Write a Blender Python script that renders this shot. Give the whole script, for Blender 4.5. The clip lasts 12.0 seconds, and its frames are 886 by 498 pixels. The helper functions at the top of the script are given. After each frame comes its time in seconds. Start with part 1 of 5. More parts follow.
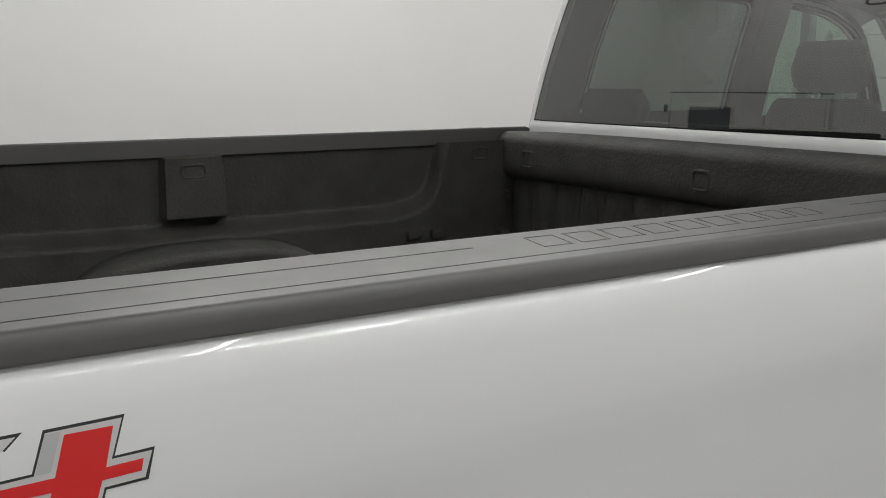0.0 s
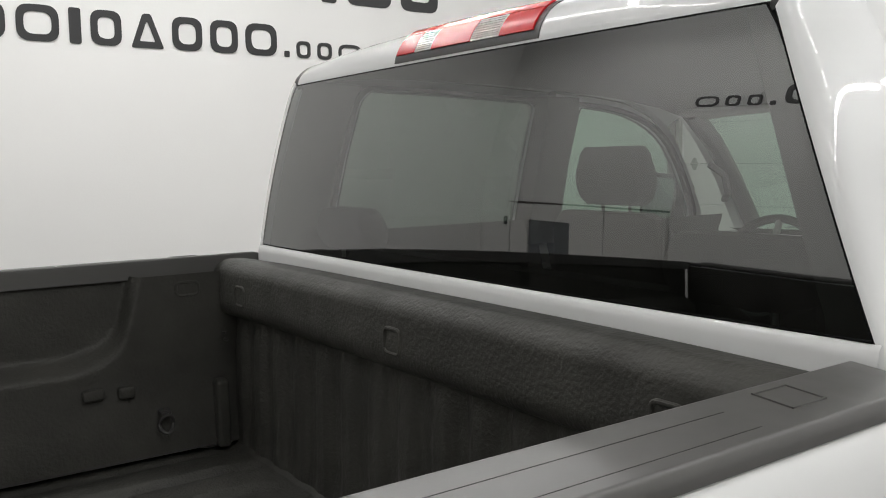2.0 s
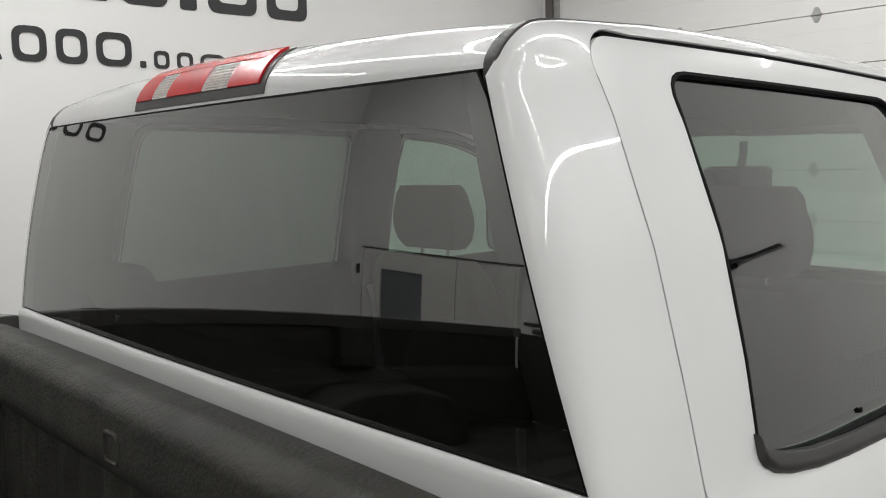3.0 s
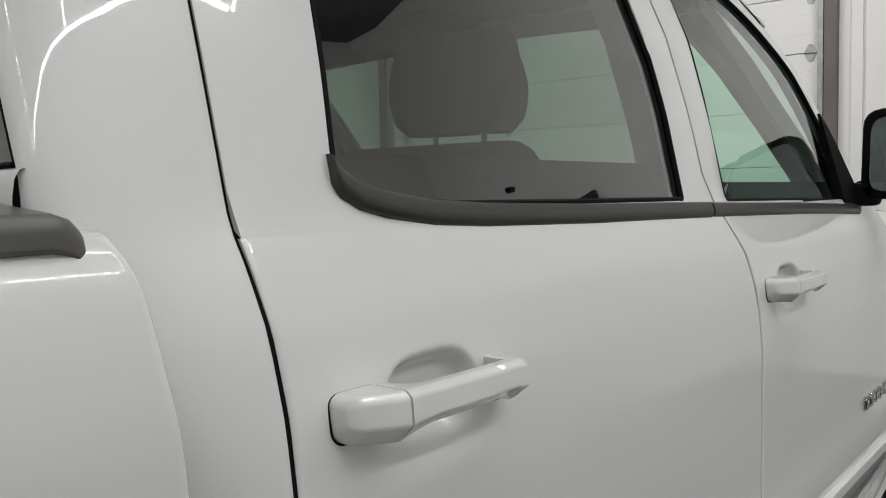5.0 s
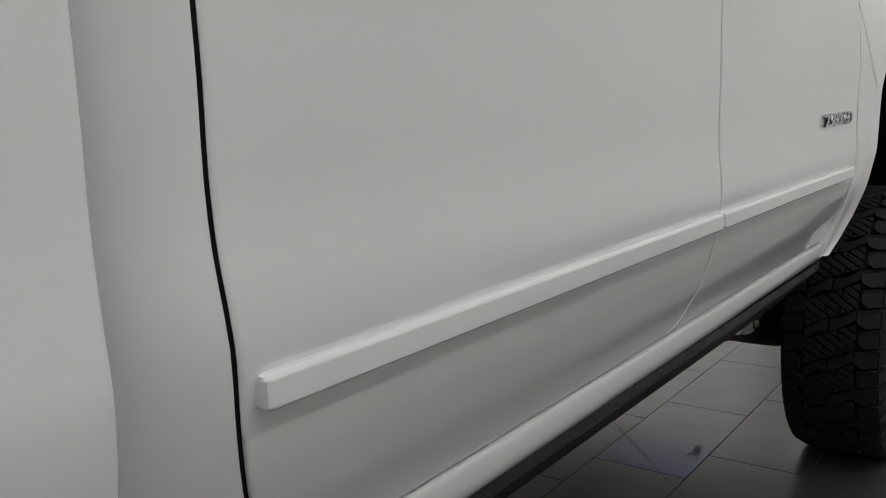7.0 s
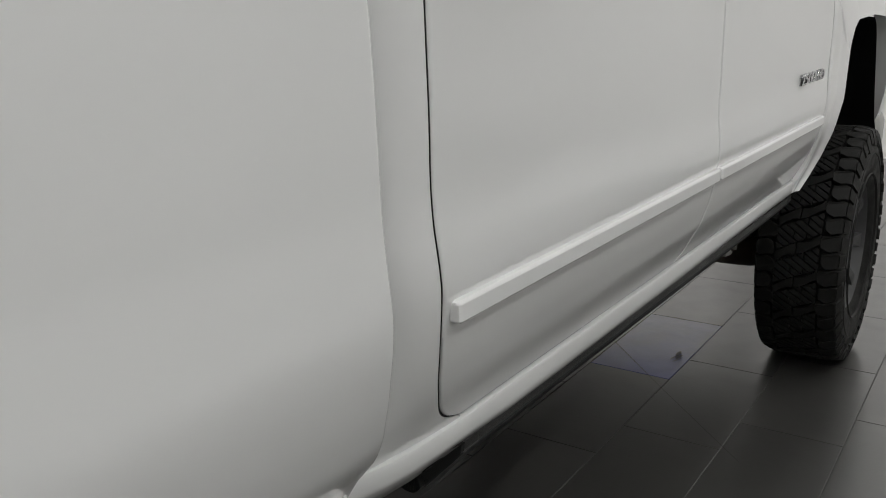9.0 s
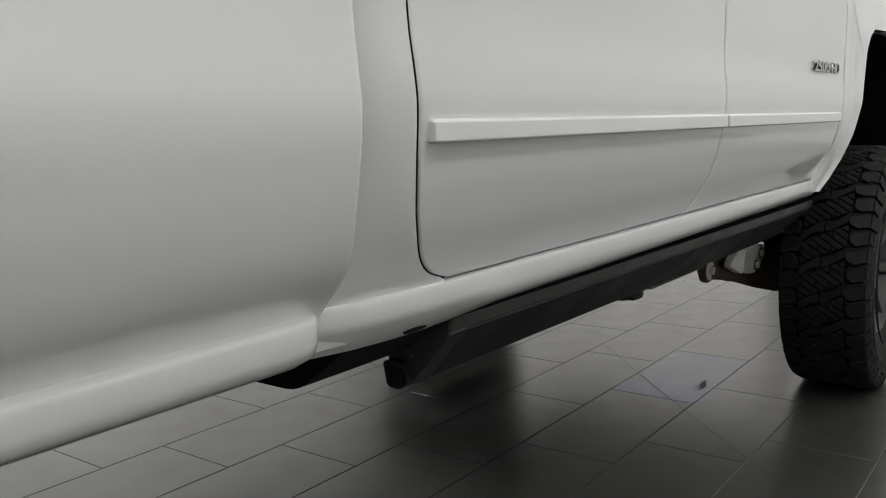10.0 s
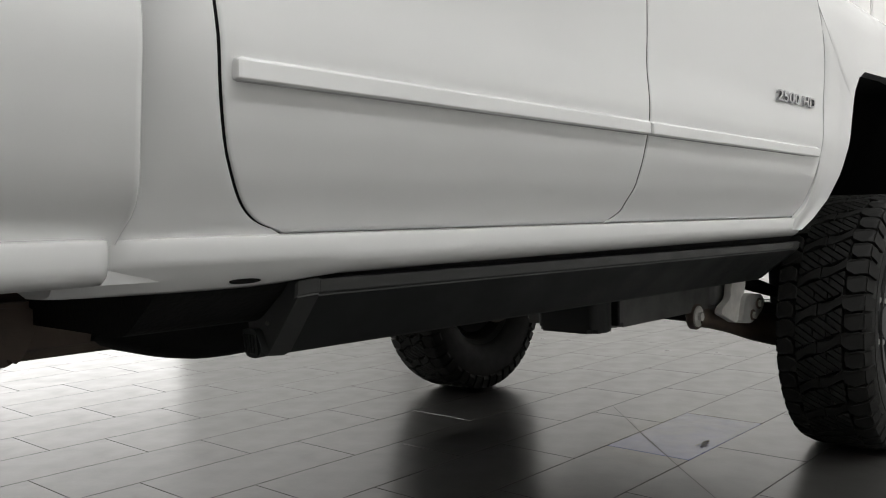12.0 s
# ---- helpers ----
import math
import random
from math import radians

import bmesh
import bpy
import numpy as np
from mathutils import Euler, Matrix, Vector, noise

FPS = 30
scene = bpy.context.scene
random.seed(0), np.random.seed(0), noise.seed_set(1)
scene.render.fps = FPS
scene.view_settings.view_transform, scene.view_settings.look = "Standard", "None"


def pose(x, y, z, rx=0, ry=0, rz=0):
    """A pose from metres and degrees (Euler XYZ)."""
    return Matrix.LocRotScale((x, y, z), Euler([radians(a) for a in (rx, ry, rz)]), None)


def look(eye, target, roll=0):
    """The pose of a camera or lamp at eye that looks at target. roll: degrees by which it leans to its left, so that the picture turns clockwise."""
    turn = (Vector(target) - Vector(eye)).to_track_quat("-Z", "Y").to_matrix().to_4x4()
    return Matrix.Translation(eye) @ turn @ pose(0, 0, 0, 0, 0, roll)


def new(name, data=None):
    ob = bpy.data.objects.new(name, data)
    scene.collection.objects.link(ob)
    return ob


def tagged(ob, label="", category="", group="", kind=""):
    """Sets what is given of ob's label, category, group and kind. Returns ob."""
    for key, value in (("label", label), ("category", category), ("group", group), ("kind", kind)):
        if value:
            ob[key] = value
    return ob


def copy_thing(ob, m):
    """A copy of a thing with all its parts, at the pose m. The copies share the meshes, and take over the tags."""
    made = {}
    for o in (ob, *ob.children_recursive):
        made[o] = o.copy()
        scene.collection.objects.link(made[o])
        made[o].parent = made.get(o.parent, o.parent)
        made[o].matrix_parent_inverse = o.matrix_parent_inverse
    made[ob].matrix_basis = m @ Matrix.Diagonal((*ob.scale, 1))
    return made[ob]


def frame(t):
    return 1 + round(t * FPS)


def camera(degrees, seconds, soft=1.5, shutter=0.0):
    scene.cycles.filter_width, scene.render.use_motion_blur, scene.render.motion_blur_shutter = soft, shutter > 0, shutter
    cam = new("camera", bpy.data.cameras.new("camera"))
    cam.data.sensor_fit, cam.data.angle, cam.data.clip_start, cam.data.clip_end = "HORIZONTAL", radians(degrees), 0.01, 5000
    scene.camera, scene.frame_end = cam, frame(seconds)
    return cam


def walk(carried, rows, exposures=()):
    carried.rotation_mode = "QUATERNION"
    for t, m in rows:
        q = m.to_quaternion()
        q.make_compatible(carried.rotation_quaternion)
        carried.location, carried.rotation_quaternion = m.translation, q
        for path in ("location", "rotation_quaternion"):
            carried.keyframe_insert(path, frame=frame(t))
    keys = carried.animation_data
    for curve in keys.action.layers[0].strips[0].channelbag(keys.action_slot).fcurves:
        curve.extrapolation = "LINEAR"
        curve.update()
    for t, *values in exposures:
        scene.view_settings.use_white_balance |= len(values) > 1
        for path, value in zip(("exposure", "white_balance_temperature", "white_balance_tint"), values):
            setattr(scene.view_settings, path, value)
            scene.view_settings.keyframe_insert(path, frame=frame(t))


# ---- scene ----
cam = camera(54.0, 12.0, soft=1.0)
EXPO = [(0, -0.13), (1, 0.0), (2, 0.11), (3, -0.07), (3.5, -0.19), (5.5, -0.29), (6, -0.25), (7, -0.34), (8.8, -0.05), (9, -0.12), (9.5, -0.15), (10, 0.03), (11, 0.20), (12, 0.23)]
PATH = [
    (0, (-1.997, -1.559, 1.794), (-1.017, 0.132, 1.422), -0.3),
    (0.5, (-1.821, -1.55, 1.833), (-0.854, 0.163, 1.535), -0.1),
    (1, (-1.62, -1.536, 1.837), (-0.65, 0.186, 1.622), -0.3),
    (1.5, (-1.432, -1.489, 1.851), (-0.36, 0.176, 1.657), -0.5),
    (2, (-1.257, -1.41, 1.891), (-0.1, 0.196, 1.694), -0.8),
    (2.5, (-1.097, -1.391, 1.942), (0.149, 0.147, 1.751), -1.0),
    (3, (-0.903, -1.4, 1.996), (0.426, 0.067, 1.798), -1.4),
    (3.5, (-0.726, -1.453, 1.986), (0.687, -0.068, 1.784), -0.7),
    (3.7, (-0.675, -1.478, 1.979), (0.769, -0.124, 1.779), -0.6),
    (5.3, (-0.528, -1.472, 1.569), (1.049, -0.247, 1.462), -1.2),
    (5.5, (-0.519, -1.473, 1.527), (1.064, -0.255, 1.43), -1.3),
    (6, (-0.503, -1.477, 1.436), (1.088, -0.271, 1.316), -1.6),
    (6.5, (-0.487, -1.475, 1.343), (1.095, -0.272, 1.121), -1.6),
    (7, (-0.485, -1.458, 1.216), (1.109, -0.298, 0.883), -1.8),
    (7.2, (-0.488, -1.456, 1.197), (1.106, -0.311, 0.811), -1.9),
    (8.8, (-0.849, -1.515, 1.37), (0.748, -0.44, 0.831), -0.6),
    (9, (-0.866, -1.524, 1.35), (0.727, -0.438, 0.821), -1.4),
    (9.5, (-0.863, -1.552, 1.203), (0.728, -0.425, 0.757), -1.2),
    (10, (-0.861, -1.587, 1.031), (0.733, -0.416, 0.735), -1.3),
    (10.5, (-0.826, -1.628, 0.938), (0.739, -0.394, 0.769), -1.4),
    (11, (-0.789, -1.688, 0.843), (0.739, -0.401, 0.753), -1.6),
    (11.5, (-0.715, -1.803, 0.841), (0.79, -0.488, 0.761), -1.2),
    (12, (-0.683, -1.832, 0.845), (0.825, -0.519, 0.772), -1.0),
]
walk(cam, [(t, look(eye, target, roll)) for t, eye, target, roll in PATH], EXPO)

# ---- world and lamps ----
world = bpy.data.worlds.new("hall_world")
scene.world = world
world.use_nodes = True
world.node_tree.nodes["Background"].inputs[0].default_value = (0.5, 0.52, 0.55, 1)
world.node_tree.nodes["Background"].inputs[1].default_value = 0.05


def strip_light(x, y, z, length, along, watts, width=0.09, tilt=0):
    """A ceiling tube of the hall, also used for added wall lighting; tilt turns its face from straight down, a tube
    along x to the right wall, one along y to the front wall.
    """
    data = bpy.data.lights.new("ceiling_tube", "AREA")
    data.shape, data.size, data.size_y = "RECTANGLE", length, width
    data.energy, data.color = watts, (0.985, 0.98, 0.967)
    ob = new("ceiling_tube", data)
    if along == "x":
        turn = Matrix.Rotation(radians(-tilt), 4, "X")
    else:
        turn = Matrix.Rotation(radians(-tilt), 4, "Y") @ Matrix.Rotation(radians(90), 4, "Z")
    ob.matrix_world = Matrix.Translation((x, y, z)) @ turn
    return ob


LAMP = 0.57
for side, k in ((-1, 1.0), (1, 1.1)):
    strip_light(-2.2, side * 1.75, 4.9, 2.9, "x", (18 if side < 0 else 24) * LAMP * k, 0.06)
    strip_light(1.05, side * 1.75, 4.9, 3.4, "x", 56 * LAMP * k, 0.06)
    strip_light(-2.2, side * 4.1, 4.9, 2.9, "x", (46 if side < 0 else 60) * LAMP * k, 0.06)
    strip_light(1.05, side * 4.1, 4.9, 3.4, "x", 128 * LAMP * k, 0.06)
    strip_light(-3.75, side * 2.93, 4.9, 2.3, "y", 22 * LAMP * k, 0.06)
    strip_light(-0.75, side * 2.93, 4.9, 2.3, "y", 30 * LAMP * k, 0.06)
    strip_light(2.85, side * 2.93, 4.9, 2.3, "y", 50 * LAMP * k, 0.06)
# three lamps added at these tubes shine sideways, to brighten the front and right walls
strip_light(2.9, -2.93, 4.91, 2.3, "y", 215 * LAMP, 0.06, 80)
strip_light(2.9, 2.93, 4.91, 2.3, "y", 50 * LAMP, 0.06, 78)
strip_light(1.05, -4.15, 4.91, 3.4, "x", 85 * LAMP, 0.06, 78)
strip_light(5.6, 1.6, 4.9, 5.4, "y", 160 * LAMP)
# long lamp added to brighten the back wall that the rear window mirrors
strip_light(-3.75, 0.6, 5.0, 8.0, "y", 165 * LAMP, 0.09, -52)


# ---- materials ----
def material(name, color, rough=0.5, metal=0.0, coat=0.0, coat_rough=0.03, vary=0.0, vary_scale=3.0,
             bump=0.0, bump_scale=200.0, rough_vary=0.0, spec=0.5, tint=None, bump2=0.0, bump2_scale=8.0, island=0.0):
    """A surface with grain at two scales: slow stains in colour and gloss, fine relief in the normal."""
    m = bpy.data.materials.new(name)
    m.use_nodes = True
    nt = m.node_tree
    b = nt.nodes["Principled BSDF"]
    b.inputs["Base Color"].default_value = (*color, 1)
    b.inputs["Roughness"].default_value = rough
    b.inputs["Metallic"].default_value = metal
    b.inputs["Specular IOR Level"].default_value = spec
    b.inputs["Coat Weight"].default_value = coat
    b.inputs["Coat Roughness"].default_value = coat_rough
    tc = nt.nodes.new("ShaderNodeTexCoord")
    if vary or island:
        n1 = nt.nodes.new("ShaderNodeTexNoise")
        n1.inputs["Scale"].default_value = vary_scale
        n1.inputs["Detail"].default_value = 6
        nt.links.new(tc.outputs["Object"], n1.inputs["Vector"])
        mp = nt.nodes.new("ShaderNodeMapRange")
        mp.inputs[1].default_value, mp.inputs[2].default_value = 0.3, 0.7
        mp.inputs[3].default_value, mp.inputs[4].default_value = 1 - vary, 1 + vary
        nt.links.new(n1.outputs[0], mp.inputs[0])
        fac = mp.outputs[0]
        if island:
            geo = nt.nodes.new("ShaderNodeNewGeometry")
            inf = nt.nodes.new("ShaderNodeObjectInfo")
            add = nt.nodes.new("ShaderNodeMath")
            add.operation = "ADD"
            nt.links.new(geo.outputs["Random Per Island"], add.inputs[0])
            nt.links.new(inf.outputs["Random"], add.inputs[1])
            fr = nt.nodes.new("ShaderNodeMath")
            fr.operation = "FRACT"
            nt.links.new(add.outputs[0], fr.inputs[0])
            mr = nt.nodes.new("ShaderNodeMapRange")
            mr.inputs[3].default_value, mr.inputs[4].default_value = 1 - island, 1 + island
            nt.links.new(fr.outputs[0], mr.inputs[0])
            mu = nt.nodes.new("ShaderNodeMath")
            mu.operation = "MULTIPLY"
            nt.links.new(fac, mu.inputs[0])
            nt.links.new(mr.outputs[0], mu.inputs[1])
            fac = mu.outputs[0]
        mx = nt.nodes.new("ShaderNodeMix")
        mx.data_type, mx.blend_type = "RGBA", "MULTIPLY"
        mx.inputs["Factor"].default_value = 1
        mx.inputs["A"].default_value = (*color, 1)
        cb = nt.nodes.new("ShaderNodeCombineColor")
        for i in range(3):
            nt.links.new(fac, cb.inputs[i])
        nt.links.new(cb.outputs[0], mx.inputs["B"])
        nt.links.new(mx.outputs["Result"], b.inputs["Base Color"])
    if rough_vary:
        n2 = nt.nodes.new("ShaderNodeTexNoise")
        n2.inputs["Scale"].default_value = vary_scale * 2.3
        n2.inputs["Detail"].default_value = 8
        nt.links.new(tc.outputs["Object"], n2.inputs["Vector"])
        m2 = nt.nodes.new("ShaderNodeMapRange")
        m2.inputs[1].default_value, m2.inputs[2].default_value = 0.3, 0.7
        m2.inputs[3].default_value, m2.inputs[4].default_value = max(0, rough - rough_vary), rough + rough_vary
        nt.links.new(n2.outputs[0], m2.inputs[0])
        nt.links.new(m2.outputs[0], b.inputs["Roughness"])
    if bump:
        n3 = nt.nodes.new("ShaderNodeTexNoise")
        n3.inputs["Scale"].default_value = bump_scale
        n3.inputs["Detail"].default_value = 3
        nt.links.new(tc.outputs["Object"], n3.inputs["Vector"])
        bp = nt.nodes.new("ShaderNodeBump")
        bp.inputs["Strength"].default_value = 1
        bp.inputs["Distance"].default_value = bump
        nt.links.new(n3.outputs[0], bp.inputs["Height"])
        last = bp
        if bump2:
            n4 = nt.nodes.new("ShaderNodeTexNoise")
            n4.inputs["Scale"].default_value = bump2_scale
            n4.inputs["Detail"].default_value = 2
            nt.links.new(tc.outputs["Object"], n4.inputs["Vector"])
            b2 = nt.nodes.new("ShaderNodeBump")
            b2.inputs["Distance"].default_value = bump2
            nt.links.new(n4.outputs[0], b2.inputs["Height"])
            nt.links.new(bp.outputs[0], b2.inputs["Normal"])
            last = b2
        nt.links.new(last.outputs[0], b.inputs["Normal"])
    return m


def glass_material(name, tint, ior=1.5):
    """A thin tinted pane: what is behind shows through the tint, and Fresnel sets the mirror image."""
    m = bpy.data.materials.new(name)
    m.use_nodes = True
    nt = m.node_tree
    out = nt.nodes["Material Output"]
    nt.nodes.remove(nt.nodes["Principled BSDF"])
    tr = nt.nodes.new("ShaderNodeBsdfTransparent")
    tr.inputs[0].default_value = (*tint, 1)
    gl = nt.nodes.new("ShaderNodeBsdfGlossy")
    gl.inputs["Roughness"].default_value = 0.01
    gl.inputs[0].default_value = (1, 1, 1, 1)
    lw = nt.nodes.new("ShaderNodeLayerWeight")
    lw.inputs[0].default_value = 0.5
    po = nt.nodes.new("ShaderNodeMath")
    po.operation = "POWER"
    po.inputs[1].default_value = 4.0
    fr = nt.nodes.new("ShaderNodeMath")
    fr.operation = "MULTIPLY_ADD"
    r0 = ((ior - 1) / (ior + 1)) ** 2
    fr.inputs[1].default_value, fr.inputs[2].default_value = 1 - r0, r0
    nt.links.new(lw.outputs["Facing"], po.inputs[0])
    nt.links.new(po.outputs[0], fr.inputs[0])
    mix = nt.nodes.new("ShaderNodeMixShader")
    nt.links.new(fr.outputs[0], mix.inputs[0])
    nt.links.new(tr.outputs[0], mix.inputs[1])
    nt.links.new(gl.outputs[0], mix.inputs[2])
    nt.links.new(mix.outputs[0], out.inputs[0])
    return m


PAINT = material("white_car_paint", (0.74, 0.745, 0.74), 0.32, coat=1.0, coat_rough=0.02, vary=0.012, vary_scale=2.0, spec=0.4)
LINER = material("sprayed_bed_liner", (0.040, 0.0391, 0.0338), 0.60, spec=0.36, vary=0.22, vary_scale=7, bump=0.0022, bump_scale=120, rough_vary=0.08, bump2=0.0016, bump2_scale=22)
CAP = material("grey_black_plastic", (0.080, 0.078, 0.074), 0.36, spec=0.7, vary=0.05, vary_scale=7, bump=0.00004, bump_scale=600, rough_vary=0.04)
RUBBER = material("black_rubber_seal", (0.005, 0.005, 0.005), 0.7, spec=0.1, vary=0.1, bump=0.0003, bump_scale=600)
TRIM = material("dark_grey_belt_trim", (0.036, 0.0345, 0.033), 0.38, vary=0.06, bump=0.0003, bump_scale=700)
PRIVACY = glass_material("privacy_glass", (0.275, 0.325, 0.29), 2.28)
GREEN = glass_material("green_tinted_glass", (0.70, 0.92, 0.80), 1.7)
TYRE = material("tyre_rubber", (0.013, 0.013, 0.0122), 0.55, spec=0.14, vary=0.3, vary_scale=9, bump=0.0008, bump_scale=250, rough_vary=0.1)
RIM = material("dark_grey_alloy", (0.07, 0.07, 0.072), 0.38, metal=0.7, vary=0.1, bump=0.0002, bump_scale=500)
STEP = material("black_powder_coat", (0.010, 0.0115, 0.0112), 0.5, spec=0.35, vary=0.12, vary_scale=4, bump=0.0004, bump_scale=600, rough_vary=0.08)
STEP_CAP = material("satin_black_plastic", (0.034, 0.035, 0.034), 0.45, spec=0.4, vary=0.1, vary_scale=5, bump=0.0004, bump_scale=700, rough_vary=0.08)
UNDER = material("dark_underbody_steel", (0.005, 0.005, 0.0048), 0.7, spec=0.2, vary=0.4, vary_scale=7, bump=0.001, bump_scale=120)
FRAME = material("brown_black_frame_steel", (0.085, 0.061, 0.046), 0.6, vary=0.4, vary_scale=6, bump=0.001, bump_scale=100)
RUST = material("rusty_exhaust_steel", (0.19, 0.125, 0.088), 0.7, metal=0.1, vary=0.5, vary_scale=11, bump=0.001, bump_scale=150)
STEEL = material("grey_cast_metal", (0.42, 0.42, 0.40), 0.38, metal=0.35, vary=0.15, vary_scale=20, bump=0.0006, bump_scale=200)
CHROME = material("chrome_letters", (0.48, 0.48, 0.49), 0.2, metal=1.0, vary=0.05)
RED = material("red_lamp_lens", (0.62, 0.006, 0.010), 0.26, coat=0.1, coat_rough=0.02, vary=0.1, vary_scale=30)
CLEAR = material("clear_lamp_lens", (0.80, 0.74, 0.72), 0.2, coat=0.5, coat_rough=0.02, vary=0.15, vary_scale=60)
CLOTH = material("dark_seat_cloth", (0.010, 0.010, 0.0095), 0.95, spec=0.1, vary=0.15, vary_scale=14, bump=0.0006, bump_scale=500)
LINING = material("grey_headlining", (0.10, 0.097, 0.093), 0.95, spec=0.15, vary=0.06, bump=0.0004, bump_scale=700)
DASH = material("black_dashboard", (0.012, 0.012, 0.012), 0.75, spec=0.2, vary=0.12, bump=0.0005, bump_scale=500)
MIRROR = material("mirror_silver", (0.24, 0.28, 0.28), 0.02, metal=1.0, vary=0.01)
WALL = material("white_wall_panel", (0.74, 0.735, 0.72), 0.55, vary=0.02, vary_scale=0.7, bump=0.0008, bump_scale=60, rough_vary=0.08)
DOORW = material("white_garage_door", (0.72, 0.71, 0.69), 0.42, vary=0.02, vary_scale=1.2, bump=0.0005, bump_scale=180)
CEIL = material("dark_ceiling_deck", (0.11, 0.112, 0.115), 0.85, vary=0.06, vary_scale=0.8, bump=0.001, bump_scale=40)
GALV = material("galvanised_steel", (0.32, 0.32, 0.31), 0.42, metal=0.6, vary=0.2, vary_scale=12)
TRACK = material("brown_grey_track", (0.13, 0.115, 0.11), 0.5, metal=0.3, vary=0.1)
INK = material("dark_sign_letters", (0.018, 0.018, 0.019), 0.45, vary=0.08)
TILE = material("grey_porcelain_tile", (0.047, 0.046, 0.043), 0.32, coat=0.95, coat_rough=0.24, vary=0.12, vary_scale=3.0, bump=0.0002, bump_scale=90, rough_vary=0.05, island=0.07, bump2=0.0003, bump2_scale=5, spec=0.5)
# bluish light on one tile, put into its base colour
TILE_BLUE_LIT = material("blue_lit_porcelain_tile", (0.056, 0.068, 0.20), 0.32, coat=0.95, coat_rough=0.24, vary=0.25, vary_scale=5.0, bump=0.0002, bump_scale=90, rough_vary=0.05)
GROUT = material("dark_grout", (0.062, 0.06, 0.057), 0.85, vary=0.2, vary_scale=9, bump=0.0008, bump_scale=300)
DECAL_R = material("red_decal_film", (0.66, 0.012, 0.012), 0.40, coat=0.15, vary=0.04)
DECAL_K = material("black_decal_film", (0.012, 0.012, 0.012), 0.35, coat=0.6, vary=0.04)
DECAL_W = material("white_decal_film", (0.55, 0.55, 0.54), 0.35, coat=0.6, vary=0.04)
DECAL_S = material("silver_decal_film", (0.45, 0.46, 0.46), 0.35, coat=0.6, vary=0.05)
ZINC = material("pale_zinc_steel", (0.62, 0.61, 0.58), 0.42, metal=0.15, vary=0.14, vary_scale=25, bump=0.0005, bump_scale=200)
SHIELD = material("worn_grey_plastic", (0.085, 0.085, 0.082), 0.42, vary=0.3, vary_scale=9, bump=0.0005, bump_scale=300, rough_vary=0.12, bump2=0.0015, bump2_scale=12)
SMUDGE = material("dried_dirt", (0.03, 0.031, 0.04), 0.4, vary=0.5, vary_scale=60)
SCREEN_GREY = material("grey_pane_glass", (0.16, 0.17, 0.18), 0.12, vary=0.04)
SCREEN = material("dark_glass_screen", (0.01, 0.01, 0.012), 0.1, vary=0.05)


# ---- mesh helpers ----
def part(name, bm, mat, parent=None, label="", sharp=38, kind=""):
    """Links a bmesh as one mesh object, under a thing or a part."""
    bmesh.ops.recalc_face_normals(bm, faces=bm.faces)
    me = bpy.data.meshes.new(name)
    bm.to_mesh(me)
    bm.free()
    me.polygons.foreach_set("use_smooth", [True] * len(me.polygons))
    me.set_sharp_from_angle(angle=radians(sharp))
    me.materials.append(mat)
    ob = new(name, me)
    even = ob.modifiers.new("even_normals", "WEIGHTED_NORMAL")
    even.keep_sharp = True
    if parent:
        ob.parent = parent
    return tagged(ob, label, kind=kind)


def thing(name, label, category, at=(0, 0, 0), group=""):
    ob = new(name)
    ob.empty_display_size = 0.1
    ob.location = at
    return tagged(ob, label, category, group)


def loft(bm, rows, close=False, ends=False):
    """Quads between rows of points; close: each row is a ring; ends: cap the first and last ring."""
    made = [[bm.verts.new(p) for p in row] for row in rows]
    n = len(rows[0])
    for a, b in zip(made, made[1:]):
        for i in range(n if close else n - 1):
            j = (i + 1) % n
            bm.faces.new((a[i], a[j], b[j], b[i]))
    if ends:
        bm.faces.new(made[0][::-1])
        bm.faces.new(made[-1])
    return bm


def box(bm, x0, x1, y0, y1, z0, z1, bevel=0.0, seg=2):
    c = bmesh.ops.create_cube(bm, size=1, matrix=Matrix.Translation(((x0 + x1) / 2, (y0 + y1) / 2, (z0 + z1) / 2))
                              @ Matrix.Diagonal((abs(x1 - x0), abs(y1 - y0), abs(z1 - z0), 1)))
    if bevel:
        es = list({e for v in c["verts"] for e in v.link_edges})
        bmesh.ops.bevel(bm, geom=es, offset=bevel, segments=seg, profile=0.5, affect="EDGES")
    return bm


def tube(bm, path, r, n=10, squash=1.0):
    """A round bar along a path of points."""
    pts = [Vector(p) for p in path]
    rows, up = [], None
    for i, p in enumerate(pts):
        d = (pts[min(i + 1, len(pts) - 1)] - pts[max(i - 1, 0)]).normalized()
        if up is None:
            up = d.orthogonal().normalized()
        up = (up - d * up.dot(d)).normalized()
        w = d.cross(up)
        rr = r[i] if isinstance(r, (list, tuple)) else r
        rows.append([p + up * (math.cos(k * math.tau / n) * rr) + w * (math.sin(k * math.tau / n) * rr * squash) for k in range(n)])
    return loft(bm, rows, True, True)


def spin(bm, profile, axis_at, n=64):
    """A ring-shaped body: profile of (radius, y) turned about the y axis through axis_at."""
    cx, cy, cz = axis_at
    rows = []
    for k in range(n + 1):
        a = (k % n) * math.tau / n
        rows.append([(cx + r * math.cos(a), cy + y, cz + r * math.sin(a)) for r, y in profile])
    loft(bm, rows)
    bmesh.ops.remove_doubles(bm, verts=bm.verts, dist=1e-5)
    return bm


